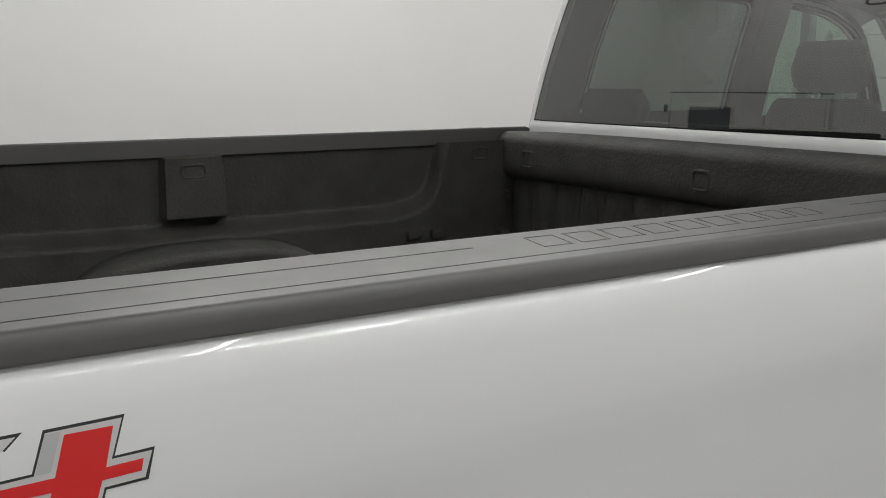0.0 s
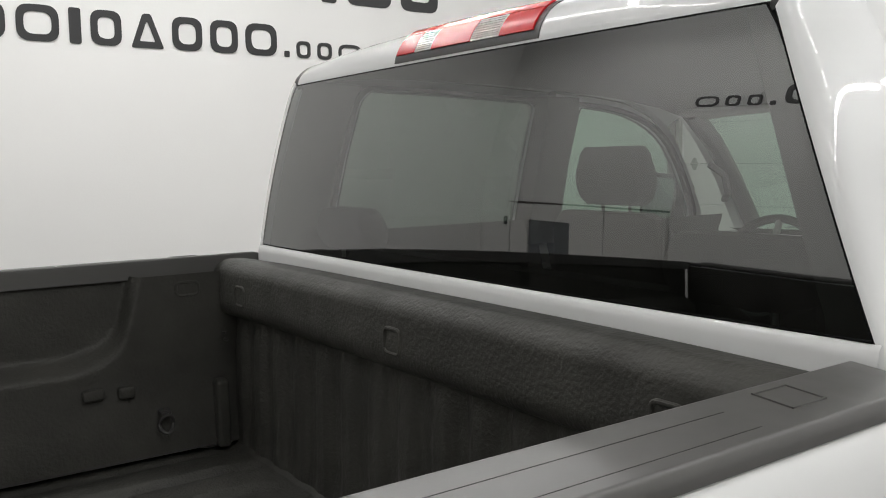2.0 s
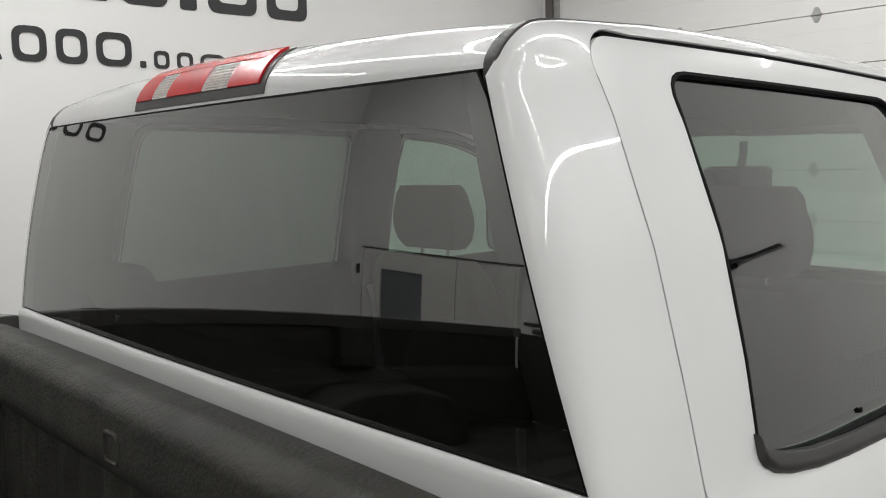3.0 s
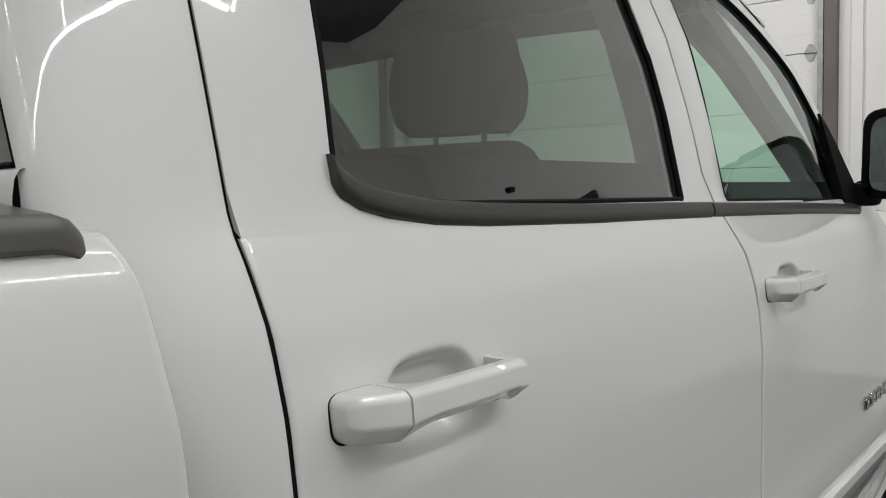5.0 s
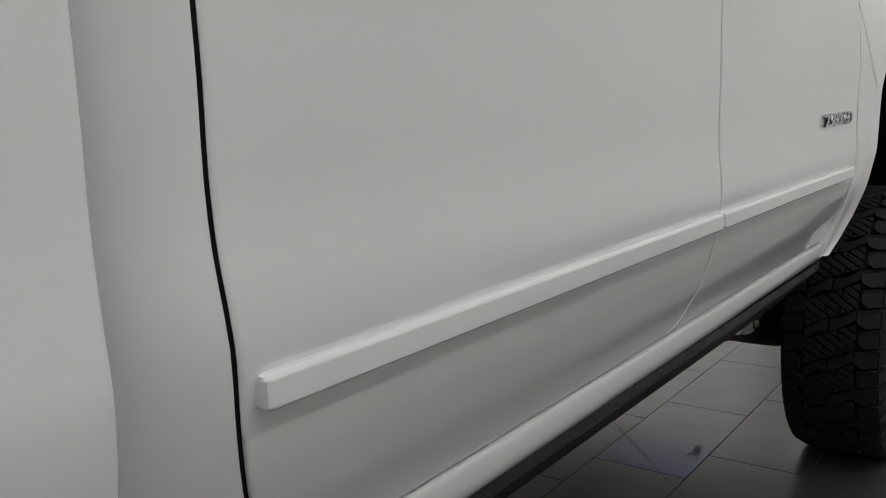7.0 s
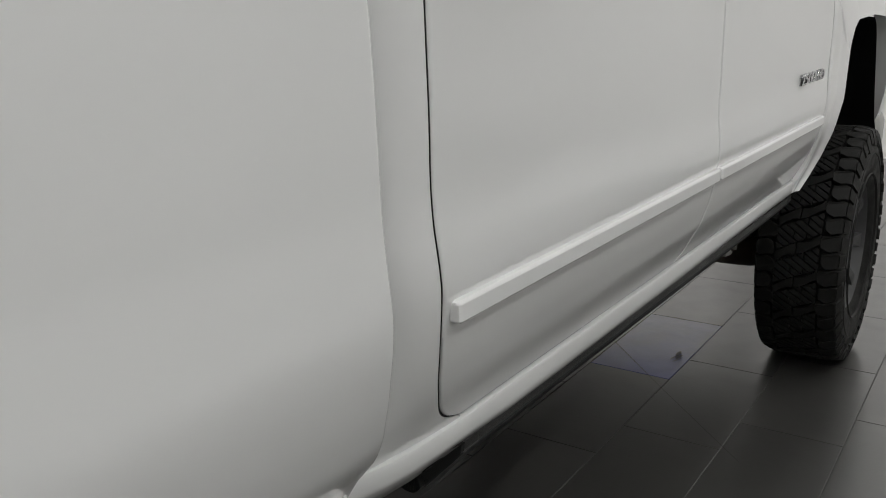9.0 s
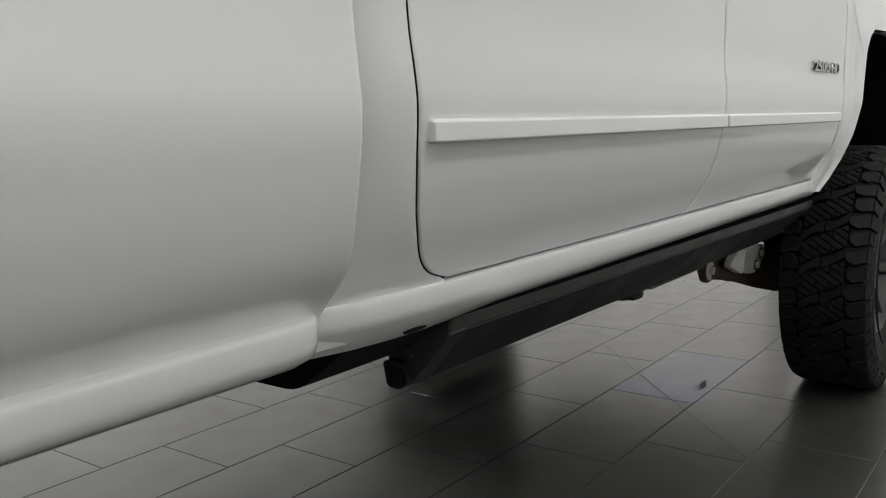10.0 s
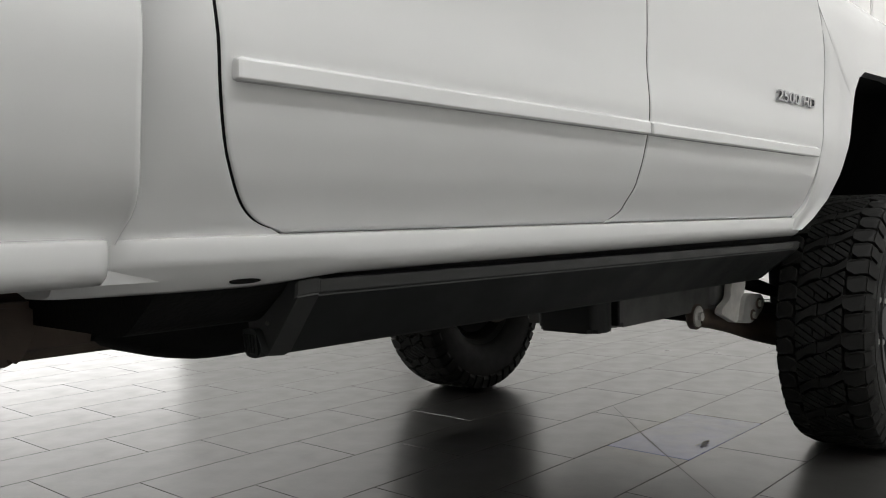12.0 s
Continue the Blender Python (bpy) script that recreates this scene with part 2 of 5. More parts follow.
def prism(bm, outline, axis, a, b):
    """Extrudes a flat outline along an axis ('x', 'y' or 'z') from a to b."""
    def at(p, q):
        return {"x": (q, p[0], p[1]), "y": (p[0], q, p[1]), "z": (p[0], p[1], q)}[axis]
    return loft(bm, [[at(p, a) for p in outline], [at(p, b) for p in outline]], True, True)


def curve(table, soft=0.012):
    """A smooth function through a short table of (place, value)."""
    xs, ys = [p for p, _ in table], [v for _, v in table]
    def f(u):
        return float(np.mean(np.interp(u + np.linspace(-soft, soft, 7), xs, ys)))
    return f


def rounded(points, r=0.03, n=5):
    """A polygon with rounded corners; a point may carry its own radius as third number."""
    out, m = [], len(points)
    for i in range(m):
        p = Vector(points[i][:2])
        rad = points[i][2] if len(points[i]) > 2 else r
        a, b = Vector(points[i - 1][:2]) - p, Vector(points[(i + 1) % m][:2]) - p
        ra = min(rad, a.length * 0.45)
        rb = min(rad, b.length * 0.45)
        p0, p1 = p + a.normalized() * ra, p + b.normalized() * rb
        for k in range(n + 1):
            t = k / n
            q = p0 * (1 - t) ** 2 + p * 2 * t * (1 - t) + p1 * t * t
            out.append((q.x, q.y))
    return out


def ray_out(poly, c, ang):
    """Where a ray from c at an angle leaves a polygon."""
    d = (math.cos(ang), math.sin(ang))
    best = None
    for i in range(len(poly)):
        (x1, y1), (x2, y2) = poly[i - 1], poly[i]
        ex, ey = x2 - x1, y2 - y1
        den = d[0] * ey - d[1] * ex
        if abs(den) < 1e-12:
            continue
        t = ((x1 - c[0]) * ey - (y1 - c[1]) * ex) / den
        u = ((x1 - c[0]) * d[1] - (y1 - c[1]) * d[0]) / den
        if t > 0 and -1e-9 <= u <= 1 + 1e-9 and (best is None or t > best):
            best = t
    return (c[0] + d[0] * best, c[1] + d[1] * best)


# ---- the hall ----
HX0, HX1, HY0, HY1, HZ = -5.3, 7.6, -6.4, 6.02, 7.0
DOOR_Y0, DOOR_Y1, DOOR_Z = 0.72, 5.72, 3.95


def wall(name, x0, x1, y0, y1, label, z0=0.0, z1=HZ):
    return tagged(part(name, box(bmesh.new(), x0, x1, y0, y1, z0, z1), WALL, None, label, kind="structure"), category="wall")


lw = bmesh.new()
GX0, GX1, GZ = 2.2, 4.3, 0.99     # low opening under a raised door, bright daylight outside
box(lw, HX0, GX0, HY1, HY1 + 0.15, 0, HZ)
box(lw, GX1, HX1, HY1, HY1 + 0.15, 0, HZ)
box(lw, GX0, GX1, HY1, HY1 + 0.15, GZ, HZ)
tagged(part("wall_left", lw, WALL, None, "white painted wall panel behind the truck, carrying dark sign letters", kind="structure"), category="wall")
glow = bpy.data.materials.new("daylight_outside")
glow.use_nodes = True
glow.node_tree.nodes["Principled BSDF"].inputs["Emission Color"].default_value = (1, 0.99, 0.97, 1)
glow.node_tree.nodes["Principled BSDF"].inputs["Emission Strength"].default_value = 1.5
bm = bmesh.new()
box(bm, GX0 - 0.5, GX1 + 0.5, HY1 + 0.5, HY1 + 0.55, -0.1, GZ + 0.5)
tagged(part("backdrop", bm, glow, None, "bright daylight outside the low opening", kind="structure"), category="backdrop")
wall("wall_right", HX0, HX1, HY0 - 0.15, HY0, "plain white wall panel of the hall")
wall("wall_back", HX0 - 0.15, HX0, HY0, HY1, "plain white wall behind the truck bed")
fw = bmesh.new()
box(fw, HX1, HX1 + 0.15, DOOR_Y1, HY1, 0, HZ)
box(fw, HX1, HX1 + 0.15, DOOR_Y0, DOOR_Y1, DOOR_Z, HZ)
box(fw, HX1, HX1 + 0.15, HY0, DOOR_Y0, 0, HZ)
tagged(part("wall_front", fw, WALL, None, "white front wall with a wide garage door opening", kind="structure"), category="wall")
wall_rail = tagged(part("wall_rail", box(bmesh.new(), HX1 - 0.16, HX1 - 0.08, -5.75, -4.35, 3.25, 3.33, 0.01), INK, None, "dark steel rail bracketed to the white front wall"), category="rail")
tagged(part("rail_bracket", box(bmesh.new(), HX1 - 0.10, HX1, -5.1, -5.0, 3.2, 3.38, 0.01), INK, wall_rail))
tagged(part("ceiling", box(bmesh.new(), HX0, HX1, HY0, HY1, HZ, HZ + 0.15), CEIL, None, "dark ceiling deck of the hall", kind="structure"), category="ceiling")


def garage_door():
    d = thing("garage_door", "closed white ribbed sectional garage door with small hinges", "door")
    tagged(d, kind="structure")
    x = HX1 + 0.03
    seams = [0.0, 0.33, 0.83, 1.33, 1.83, 2.33, 2.83, 3.33, DOOR_Z]
    for z0, z1 in zip(seams, seams[1:]):
        bm = bmesh.new()
        n = max(2, round((z1 - z0) / 0.166))
        prof = [(x, z0 + 0.003), (x - 0.004, z0 + 0.008)]
        for k in range(1, n):
            z = z0 + (z1 - z0) * k / n
            prof += [(x - 0.004, z - 0.004), (x - 0.0025, z - 0.0015), (x - 0.0025, z + 0.0015), (x - 0.004, z + 0.004)]
        prof += [(x - 0.004, z1 - 0.008), (x, z1 - 0.003), (x + 0.04, z1 - 0.003), (x + 0.04, z0 + 0.003)]
        loft(bm, [[(p, DOOR_Y0 + 0.005, z) for p, z in prof], [(p, DOOR_Y1 - 0.005, z) for p, z in prof]], True, True)
        part("door_section", bm, DOORW, d, sharp=4)
    for z in seams[2:-1]:
        for y in (0.80, 2.52, 4.04, 5.55):
            bm = bmesh.new()
            leaf = rounded([(y - 0.05, z + 0.008), (y - 0.018, z + 0.075), (y + 0.018, z + 0.075), (y + 0.05, z + 0.008)], 0.012, 3)
            prism(bm, leaf, "x", x - 0.012, x - 0.004)
            leaf = rounded([(y - 0.05, z - 0.008), (y - 0.018, z - 0.075), (y + 0.018, z - 0.075), (y + 0.05, z - 0.008)], 0.012, 3)
            prism(bm, leaf, "x", x - 0.012, x - 0.004)
            tube(bm, [(x - 0.014, y - 0.055, z), (x - 0.014, y + 0.055, z)], 0.009, 8)
            part("hinge", bm, GALV, d, "galvanised strap hinge")
    for y in (DOOR_Y0, DOOR_Y1):
        s = -1 if y == DOOR_Y0 else 1
        bm = bmesh.new()
        box(bm, HX1 - 0.07, HX1 - 0.004, min(y, y + s * 0.05), max(y, y + s * 0.05), 0, DOOR_Z + 0.2, 0.003)
        part("track", bm, GALV, d, "vertical steel roller track")
        bm = bmesh.new()
        box(bm, HX1 - 0.09, HX1 - 0.004, min(y + s * 0.06, y + s * 0.165), max(y + s * 0.06, y + s * 0.165), 0, DOOR_Z + 0.4, 0.004)
        part("track_angle", bm, TRACK, d, "dark brown-grey steel angle beside the track")
    return d


garage_door()
for y0, y1 in ((0.36, 0.455), (-0.4, 0.34)):
    tagged(part("trim", box(bmesh.new(), HX1 - 0.022, HX1, y0, y1, 0, HZ - 0.1, 0.004), DOORW, None, "white upright trim board beside the garage door", kind="structure"), category="trim")


def sign_block(x0, x1, z0, z1, where="left", style="r"):
    """One character of the shop sign as a plain raised dark shape: r a frame, t a three-cornered frame, b a solid bar."""
    bm = bmesh.new()
    w, h = x1 - x0, z1 - z0
    st = 0.19 * max(h, 0.15)
    if style == "t":
        outer = [(x0, z0), (x1, z0), (x0 + w * 0.62, z1), (x0 + w * 0.38, z1)]
        inner = [(x0 + st * 1.3, z0 + st), (x1 - st * 1.3, z0 + st), (x0 + w * 0.52, z1 - st * 1.2), (x0 + w * 0.48, z1 - st * 1.2)]
    else:
        outer = [(x0, z0), (x1, z0), (x1, z1), (x0, z1)]
        inner = [(x0 + st, z0 + st), (x1 - st, z0 + st), (x1 - st, z1 - st), (x0 + st, z1 - st)]
    def at(p, d):
        return (p[0], HY1 - d, p[1]) if where == "left" else (HX0 + d, p[0], p[1])
    if style == "b" or w < st * 2.4:
        pts = rounded(outer, min(0.03, w * 0.2), 3)
        return loft(bm, [[at(p, 0.001) for p in pts], [at(p, 0.012) for p in pts]], True, True)
    r = 0.02 if style == "t" else min(0.10, w * 0.35)
    o, n = rounded(outer, r, 5), rounded(inner, r * 0.7, 5)
    rings = [(o, 0.001), (o, 0.012), (n, 0.012), (n, 0.001)]
    loft(bm, [[at(p, d) for p in ring] for ring, d in rings], True)
    return bm


def sign(name, label, x0, widths, gap, z0, h, where="left"):
    s = thing(name, label, "sign", (x0, HY1, z0) if where == "left" else (HX0, x0, z0))
    x = 0.0
    for w, k, style in widths:
        bm = sign_block(x0 + x, x0 + x + w, z0, z0 + h * k, where, style)
        bmesh.ops.translate(bm, verts=bm.verts, vec=-Vector(s.location))
        part("letter_shape", bm, INK, s)
        x += w + gap
    return s


WIDTHS = [(0.23, 0.7, "r"), (0.23, 0.7, "r"), (0.23, 0.7, "r"), (0.05, 0.2, "b"), (0.27, 1, "r"), (0.26, 1, "r"), (0.31, 1, "r"), (0.31, 1, "r"), (0.09, 1, "b"), (0.24, 1, "r"), (0.27, 1, "t"), (0.26, 1, "r"), (0.25, 1, "r"), (0.30, 1, "r"),
          (0.05, 0.2, "b"), (0.14, 0.55, "r"), (0.15, 0.55, "r"), (0.25, 0.55, "r")]
sign("wall_sign", "dark raised letter shapes of the shop sign on the white wall", -2.02, WIDTHS, 0.075, 2.875, 0.28)
sign("wall_sign", "dark raised letter shapes of the shop sign on the back wall", -2.07, WIDTHS, 0.075, 3.72, 0.28, "back")
sign("wall_sign", "larger dark raised letter shapes high on the white wall", -1.55,
     [(0.50, 1, "t"), (0.47, 1, "r"), (0.44, 1, "r"), (0.52, 1, "r"), (0.60, 1, "r"), (0.52, 1, "t"), (0.42, 1, "r"), (0.16, 1, "b"), (0.50, 1, "r"), (0.45, 1, "r")], 0.115, 3.41, 0.5)


def back_door():
    """A closed white door in the back wall, with a grey pane and a plain side leaf."""
    d = thing("door_1", "closed white double door with a grey pane, in the back wall", "door", (HX0, 4.35, 0))
    tagged(d, kind="structure")
    def leaf(name, y0, y1, label, hole=None):
        bm = bmesh.new()
        cells = [(y0, y1, 0.006, 2.17)]
        if hole:
            a, b, c, e = hole
            cells = [(y0, a, 0.006, 2.17), (b, y1, 0.006, 2.17), (a, b, 0.006, c), (a, b, e, 2.17)]
        for a, b, c, e in cells:
            box(bm, 0.003, 0.045, a - 4.35, b - 4.35, c, e)
        return part(name, bm, DOORW, d, label)
    main = leaf("door_leaf", 3.955, 5.40, "white leaf", (4.43, 5.10, 0.95, 1.90))
    leaf("side_leaf", 3.22, 3.945, "plain white side leaf")
    part("pane", box(bmesh.new(), 0.012, 0.022, 0.08, 0.75, 0.95, 1.90), SCREEN_GREY, main, "grey pane")
    part("lintel", box(bmesh.new(), 0.003, 0.055, 3.17 - 4.35, 5.45 - 4.35, 2.176, 2.20, 0.003), TRACK, d, "dark lintel strip")
    for y in (3.19, 5.43):
        part("jamb", box(bmesh.new(), 0.003, 0.055, y - 0.018 - 4.35, y + 0.018 - 4.35, 0, 2.17, 0.003), DOORW, d)


back_door()
tagged(part("wall_box", box(bmesh.new(), HX0 + 0.001, HX0 + 0.035, 5.50, 5.545, 1.78, 1.93, 0.006), INK, None, "small dark control box on the white back wall"), category="control box")


def wall_cabinet():
    """A white metal cabinet standing against the back wall, with a dark top edge."""
    c = thing("cabinet", "white metal cabinet with a dark top edge against the back wall", "cabinet", (HX0 + 0.22, 2.42, 0))
    part("body", box(bmesh.new(), -0.215, 0.20, -0.36, 0.36, 0.06, 1.49, 0.006), DOORW, c)
    part("plinth", box(bmesh.new(), -0.20, 0.17, -0.34, 0.34, 0, 0.06), INK, c)
    part("top", box(bmesh.new(), -0.218, 0.225, -0.37, 0.37, 1.49, 1.525, 0.004), INK, c, "dark top board")
    for y in (-0.355, 0.003):
        door = part("cabinet_door", box(bmesh.new(), 0.202, 0.22, y, y + 0.352, 0.08, 1.47, 0.004), DOORW, c)
        part("pull", box(bmesh.new(), 0.22, 0.235, (0.30 if y < 0 else 0.02) + (y if y < 0 else 0.003), (0.32 if y < 0 else 0.04) + (y if y < 0 else 0.003), 0.85, 1.0, 0.004), GALV, door)


wall_cabinet()


# ---- the truck ----
truck = thing("pickup_truck", "white crew-cab pickup truck with dark bed liner and big off-road tyres", "pickup truck")

# outer skin: distance from the centre plane by height (doors and bed)
door_y = curve([(0.76, 0.915), (0.80, 0.934), (0.83, 0.942), (0.86, 0.953), (0.90, 0.972), (0.95, 0.989), (1.0, 1.0), (1.05, 1.006), (1.09, 1.004), (1.13, 0.9995), (1.16, 0.9980),
                (1.25, 0.9978), (1.38, 0.9970), (1.48, 0.990), (1.55, 0.978), (1.60, 0.958), (1.63, 0.942), (1.76, 0.913), (1.90, 0.874), (2.04, 0.815), (2.10, 0.782), (2.14, 0.757), (2.2, 0.72)])
bed_y = curve([(0.80, 0.930), (0.83, 0.938), (0.845, 0.948), (0.87, 0.969), (0.90, 0.985), (0.95, 1.000), (1.01, 1.010), (1.05, 1.012), (1.09, 1.007), (1.16, 1.000),
               (1.25, 0.9965), (1.40, 0.9915), (1.455, 0.9890), (1.475, 0.9888), (1.495, 0.9888), (1.52, 0.9868), (1.56, 0.9815), (1.595, 0.974), (1.615, 0.964), (1.628, 0.950), (1.64, 0.932)], 0.009)
rear_gap = curve([(0.822, 0.066), (0.829, 0.020), (0.833, 0.002), (0.839, -0.013), (0.847, -0.027), (0.857, -0.039), (0.875, -0.055), (0.90, -0.071), (0.93, -0.086), (0.96, -0.095), (1.0, -0.103), (1.06, -0.108), (1.11, -0.112), (1.18, -0.113), (1.24, -0.112), (1.30, -0.113), (1.36, -0.114),
                  (1.42, -0.115), (1.49, -0.118), (1.55, -0.122), (1.62, -0.126), (1.77, -0.127), (1.90, -0.123), (2.0, -0.116), (2.06, -0.110), (2.10, -0.106)], 0.012)
mid_gap = curve([(0.827, 0.825), (0.85, 0.880), (0.9, 0.902), (1.03, 0.903), (1.12, 0.903), (1.20, 0.909), (1.36, 0.911), (1.44, 0.909), (1.50, 0.894), (1.535, 0.882), (1.60, 0.845), (1.63, 0.818),
                 (1.76, 0.816), (1.90, 0.808), (2.04, 0.795), (2.12, 0.755)], 0.006)
front_gap = curve([(0.82, 1.865), (0.86, 1.93), (1.0, 1.948), (1.06, 1.958), (1.15, 1.980), (1.25, 1.996), (1.32, 1.994), (1.40, 1.973), (1.477, 1.945), (1.54, 1.912), (1.60, 1.868)], 0.012)
GAP = 0.0029


def cup(x, z, cx, cz):
    """How deep the grip recess behind a door handle is: a steep-sided bowl in a shallow dish."""
    u, v = (x - cx - 0.004) / 0.064, (z - cz + 0.003) / 0.040
    q = abs(u) ** (3.4 if v > 0 else 2.4) + abs(v) ** 2.4
    t = min(1.0, max(0.0, (1 - q) * (1.25 if v > 0 else 1.2)))
    q2 = (u / 1.7) ** 2 + ((v + 0.45) / 1.35) ** 2
    return 0.019 * t * t * (3 - 2 * t) + 0.0035 * max(0.0, 1 - q2) ** 2


def skin_panel(bm, s, left, right, z0, z1, skin, dents=(), nx=40, nz=60, flange=0.035):
    """A pressed panel between two edge curves, its edges rolled inwards."""
    def row(z, sink):
        a, b = left(z) + GAP, right(z) - GAP
        xs = [a, a, a + 0.0025] + [a + 0.0025 + (b - a - 0.005) * k / nx for k in range(1, nx)] + [b - 0.0025, b, b]
        out = []
        for i, x in enumerate(xs):
            edge = flange if i in (0, len(xs) - 1) else 0.002 if i in (1, len(xs) - 2) else 0.0
            y = skin(z) - max(edge, sink) - sum(cup(x, z, *d) for d in dents)
            out.append((x, s * y, z))
        return out
    rows = [row(z0, flange), row(z0, 0.004)]
    rows += [row(z0 + 0.004 + (z1 - z0 - 0.004) * k / nz, 0.0) for k in range(nz + 1)]
    return loft(bm, rows)


def ring_panel(bm, s, outer, inner, skin, centre, steps=4, flange=0.035, lift=0.0):
    """A window surround: the skin between an outer and an inner outline in (x, z)."""
    angs = sorted({round(math.atan2(p[1] - centre[1], p[0] - centre[0]), 5) for p in list(outer) + list(inner)})
    rows = []
    for a in angs:
        o, i = ray_out(outer, centre, a), ray_out(inner, centre, a)
        low = o[1] < 1.6185
        line = [(o[0], s * (skin(o[1]) - (0.0005 if low else flange)), o[1])]
        for k in range(steps + 1):
            t = k / steps
            x, z = o[0] + (i[0] - o[0]) * t, o[1] + (i[1] - o[1]) * t
            drop = 0.003 if k == steps or (k == 0 and not low) else 0.0
            line.append((x, s * (skin(z) + lift - drop), z))
        line.append((i[0], s * (skin(i[1]) - flange), i[1]))
        rows.append(line)
    rows.append(rows[0])
    loft(bm, rows)
    bmesh.ops.remove_doubles(bm, verts=bm.verts, dist=1e-5)
    return bm


def pane(bm, s, outline, skin, sink):
    """A curved side window: the outline filled as a fan of strips on the sunk skin."""
    c = (sum(p[0] for p in outline) / len(outline), sum(p[1] for p in outline) / len(outline))
    rows = []
    for k in (0.02, 0.25, 0.5, 0.75, 1.0):
        rows.append([(c[0] + (x - c[0]) * k, s * (skin(c[1] + (z - c[1]) * k) - sink), c[1] + (z - c[1]) * k) for x, z in outline])
    loft(bm, rows, True)
    bm.faces.new([v for v in bm.verts][:len(outline)])
    return bm


def seal(bm, s, outline, skin, r=0.008, sink=0.006):
    pts = [(x, s * (skin(z) - sink), z) for x, z in outline]
    return tube(bm, pts + [pts[0]], r, 6)


REAR_WIN = rounded([(-0.008, 1.652, 0.01), (0.14, 1.637, 0.05), (0.720, 1.632, 0.008), (0.724, 1.80, 0.05), (0.706, 2.083, 0.045), (0.35, 2.094, 0.1), (0.032, 2.100, 0.05), (0.012, 1.85, 0.1)], 0.03, 5)
REAR_OUT = [(rear_gap(z) + GAP, z) for z in np.linspace(1.618, 2.08, 14)] + [(-0.048 - (0.060 - GAP) * math.cos(a), 2.088 + (0.055 - GAP) * math.sin(a)) for a in np.linspace(0.08, math.pi / 2, 9)] + [(0.1, 2.139), (0.3, 2.137), (0.5, 2.131), (0.7, 2.123)] + [(mid_gap(z) - GAP, z) for z in np.linspace(2.12, 1.618, 10)]
FRONT_WIN = rounded([(0.893, 1.628, 0.008), (1.25, 1.623, 0.05), (1.70, 1.612, 0.01), (1.62, 1.75, 0.1), (1.47, 1.915, 0.1), (1.32, 2.005, 0.1), (1.13, 2.060, 0.12), (0.898, 2.078, 0.02), (0.902, 1.85, 0.05)], 0.03, 5)
FRONT_OUT = [(mid_gap(z) + GAP, z) for z in np.linspace(1.618, 2.118, 10)] + [(0.95, 2.114), (1.13, 2.098), (1.30, 2.052), (1.45, 1.975), (1.58, 1.86), (1.70, 1.72), (1.775, 1.618)]


def bar_ring(y0, y1, zt, zb, low=0.36):
    """Cross-section of the handle: flat face with a narrow chamfer above and a wide one below."""
    h = zt - zb
    return rounded([(y0, zb), (y1 - 0.016, zb, 0.002), (y1, zb + h * low, 0.0026), (y1 - 0.0015, zt - h * 0.12, 0.0026), (y1 - 0.008, zt, 0.0025), (y0, zt)], 0.002, 4)


def handle(bm, s, x0, z, length=0.226):
    """The grip of a door handle, a bar that stands off the door and rejoins it in front."""
    rows = []
    n = 30
    for k in range(n + 1):
        t = k / n
        x = x0 + 0.0490 + (length - 0.0490) * t
        end = max(0.0, (t - 0.965) / 0.035)
        y1 = 1.034 + 0.0035 * math.sin(math.pi * t) - 0.003 * t - 0.007 * end ** 2
        thick = 0.06 if t > 0.87 else 0.020 + 0.045 * max(0, 1 - t / 0.16) ** 2
        arc = min(1.0, max(0.0, t / 0.26))
        zb = z - 0.0225 + 0.0075 * math.sin(arc * math.pi / 2) - (0.0050 if t > 0.87 else 0)
        zt = z + 0.0205 - 0.0022 * t * t - 0.003 * end ** 2
        low = 0.36 - 0.06 * arc + (0.05 if t > 0.87 else 0)
        rows.append([(x, s * a, b) for a, b in bar_ring(y1 - thick, y1, zt, zb + 0.003 * end ** 2, low)])
    return loft(bm, rows, True, True)


def handle_cap(bm, s, x0, z):
    rows = []
    for k in range(19):
        t = (k / 18) ** 1.6
        x = x0 + 0.0472 * t
        r = max(0.0, 1 - t / 0.26)
        inset = 0.0105 * (1 - math.sqrt(max(0, 1 - r * r)))
        y1 = 1.0335 - 0.021 * (1 - t) ** 1.3 - 0.008 * (1 - math.sqrt(max(0, 1 - r * r)))
        rows.append([(x, s * a, b) for a, b in bar_ring(0.965, y1, z + 0.0205 - inset * 0.9, z - 0.0185 - 0.0040 * t + inset * 1.25)])
    return loft(bm, rows, True, True)


def moulding(bm, s, x0, x1):
    """A flat-faced strip with small chamfers along the doors."""
    rows = []
    xs = [x0, x0 + 0.002, x0 + 0.007] + [x0 + (x1 - x0) * j / 8 for j in range(1, 8)] + [x1 - 0.007, x1 - 0.002, x1]
    for k, x in enumerate(xs):
        n = min(k, len(xs) - 1 - k)
        e = (0.006, 0.002, 0)[n] if n < 3 else 0
        z, y = 1.0185 - 0.0035 * (x + 0.08), 1.0035
        ring = rounded([(y - 0.02, z - 0.0145 + e), (y + 0.0085 - e, z - 0.0145 + e), (y + 0.0115 - e, z - 0.0118), (y + 0.0110 - e, z + 0.0090), (y + 0.0075 - e, z + 0.0130 - e), (y - 0.02, z + 0.0135 - e)], 0.0012, 2)
        rows.append([(x, s * a, b) for a, b in ring])
    return loft(bm, rows, True, True)


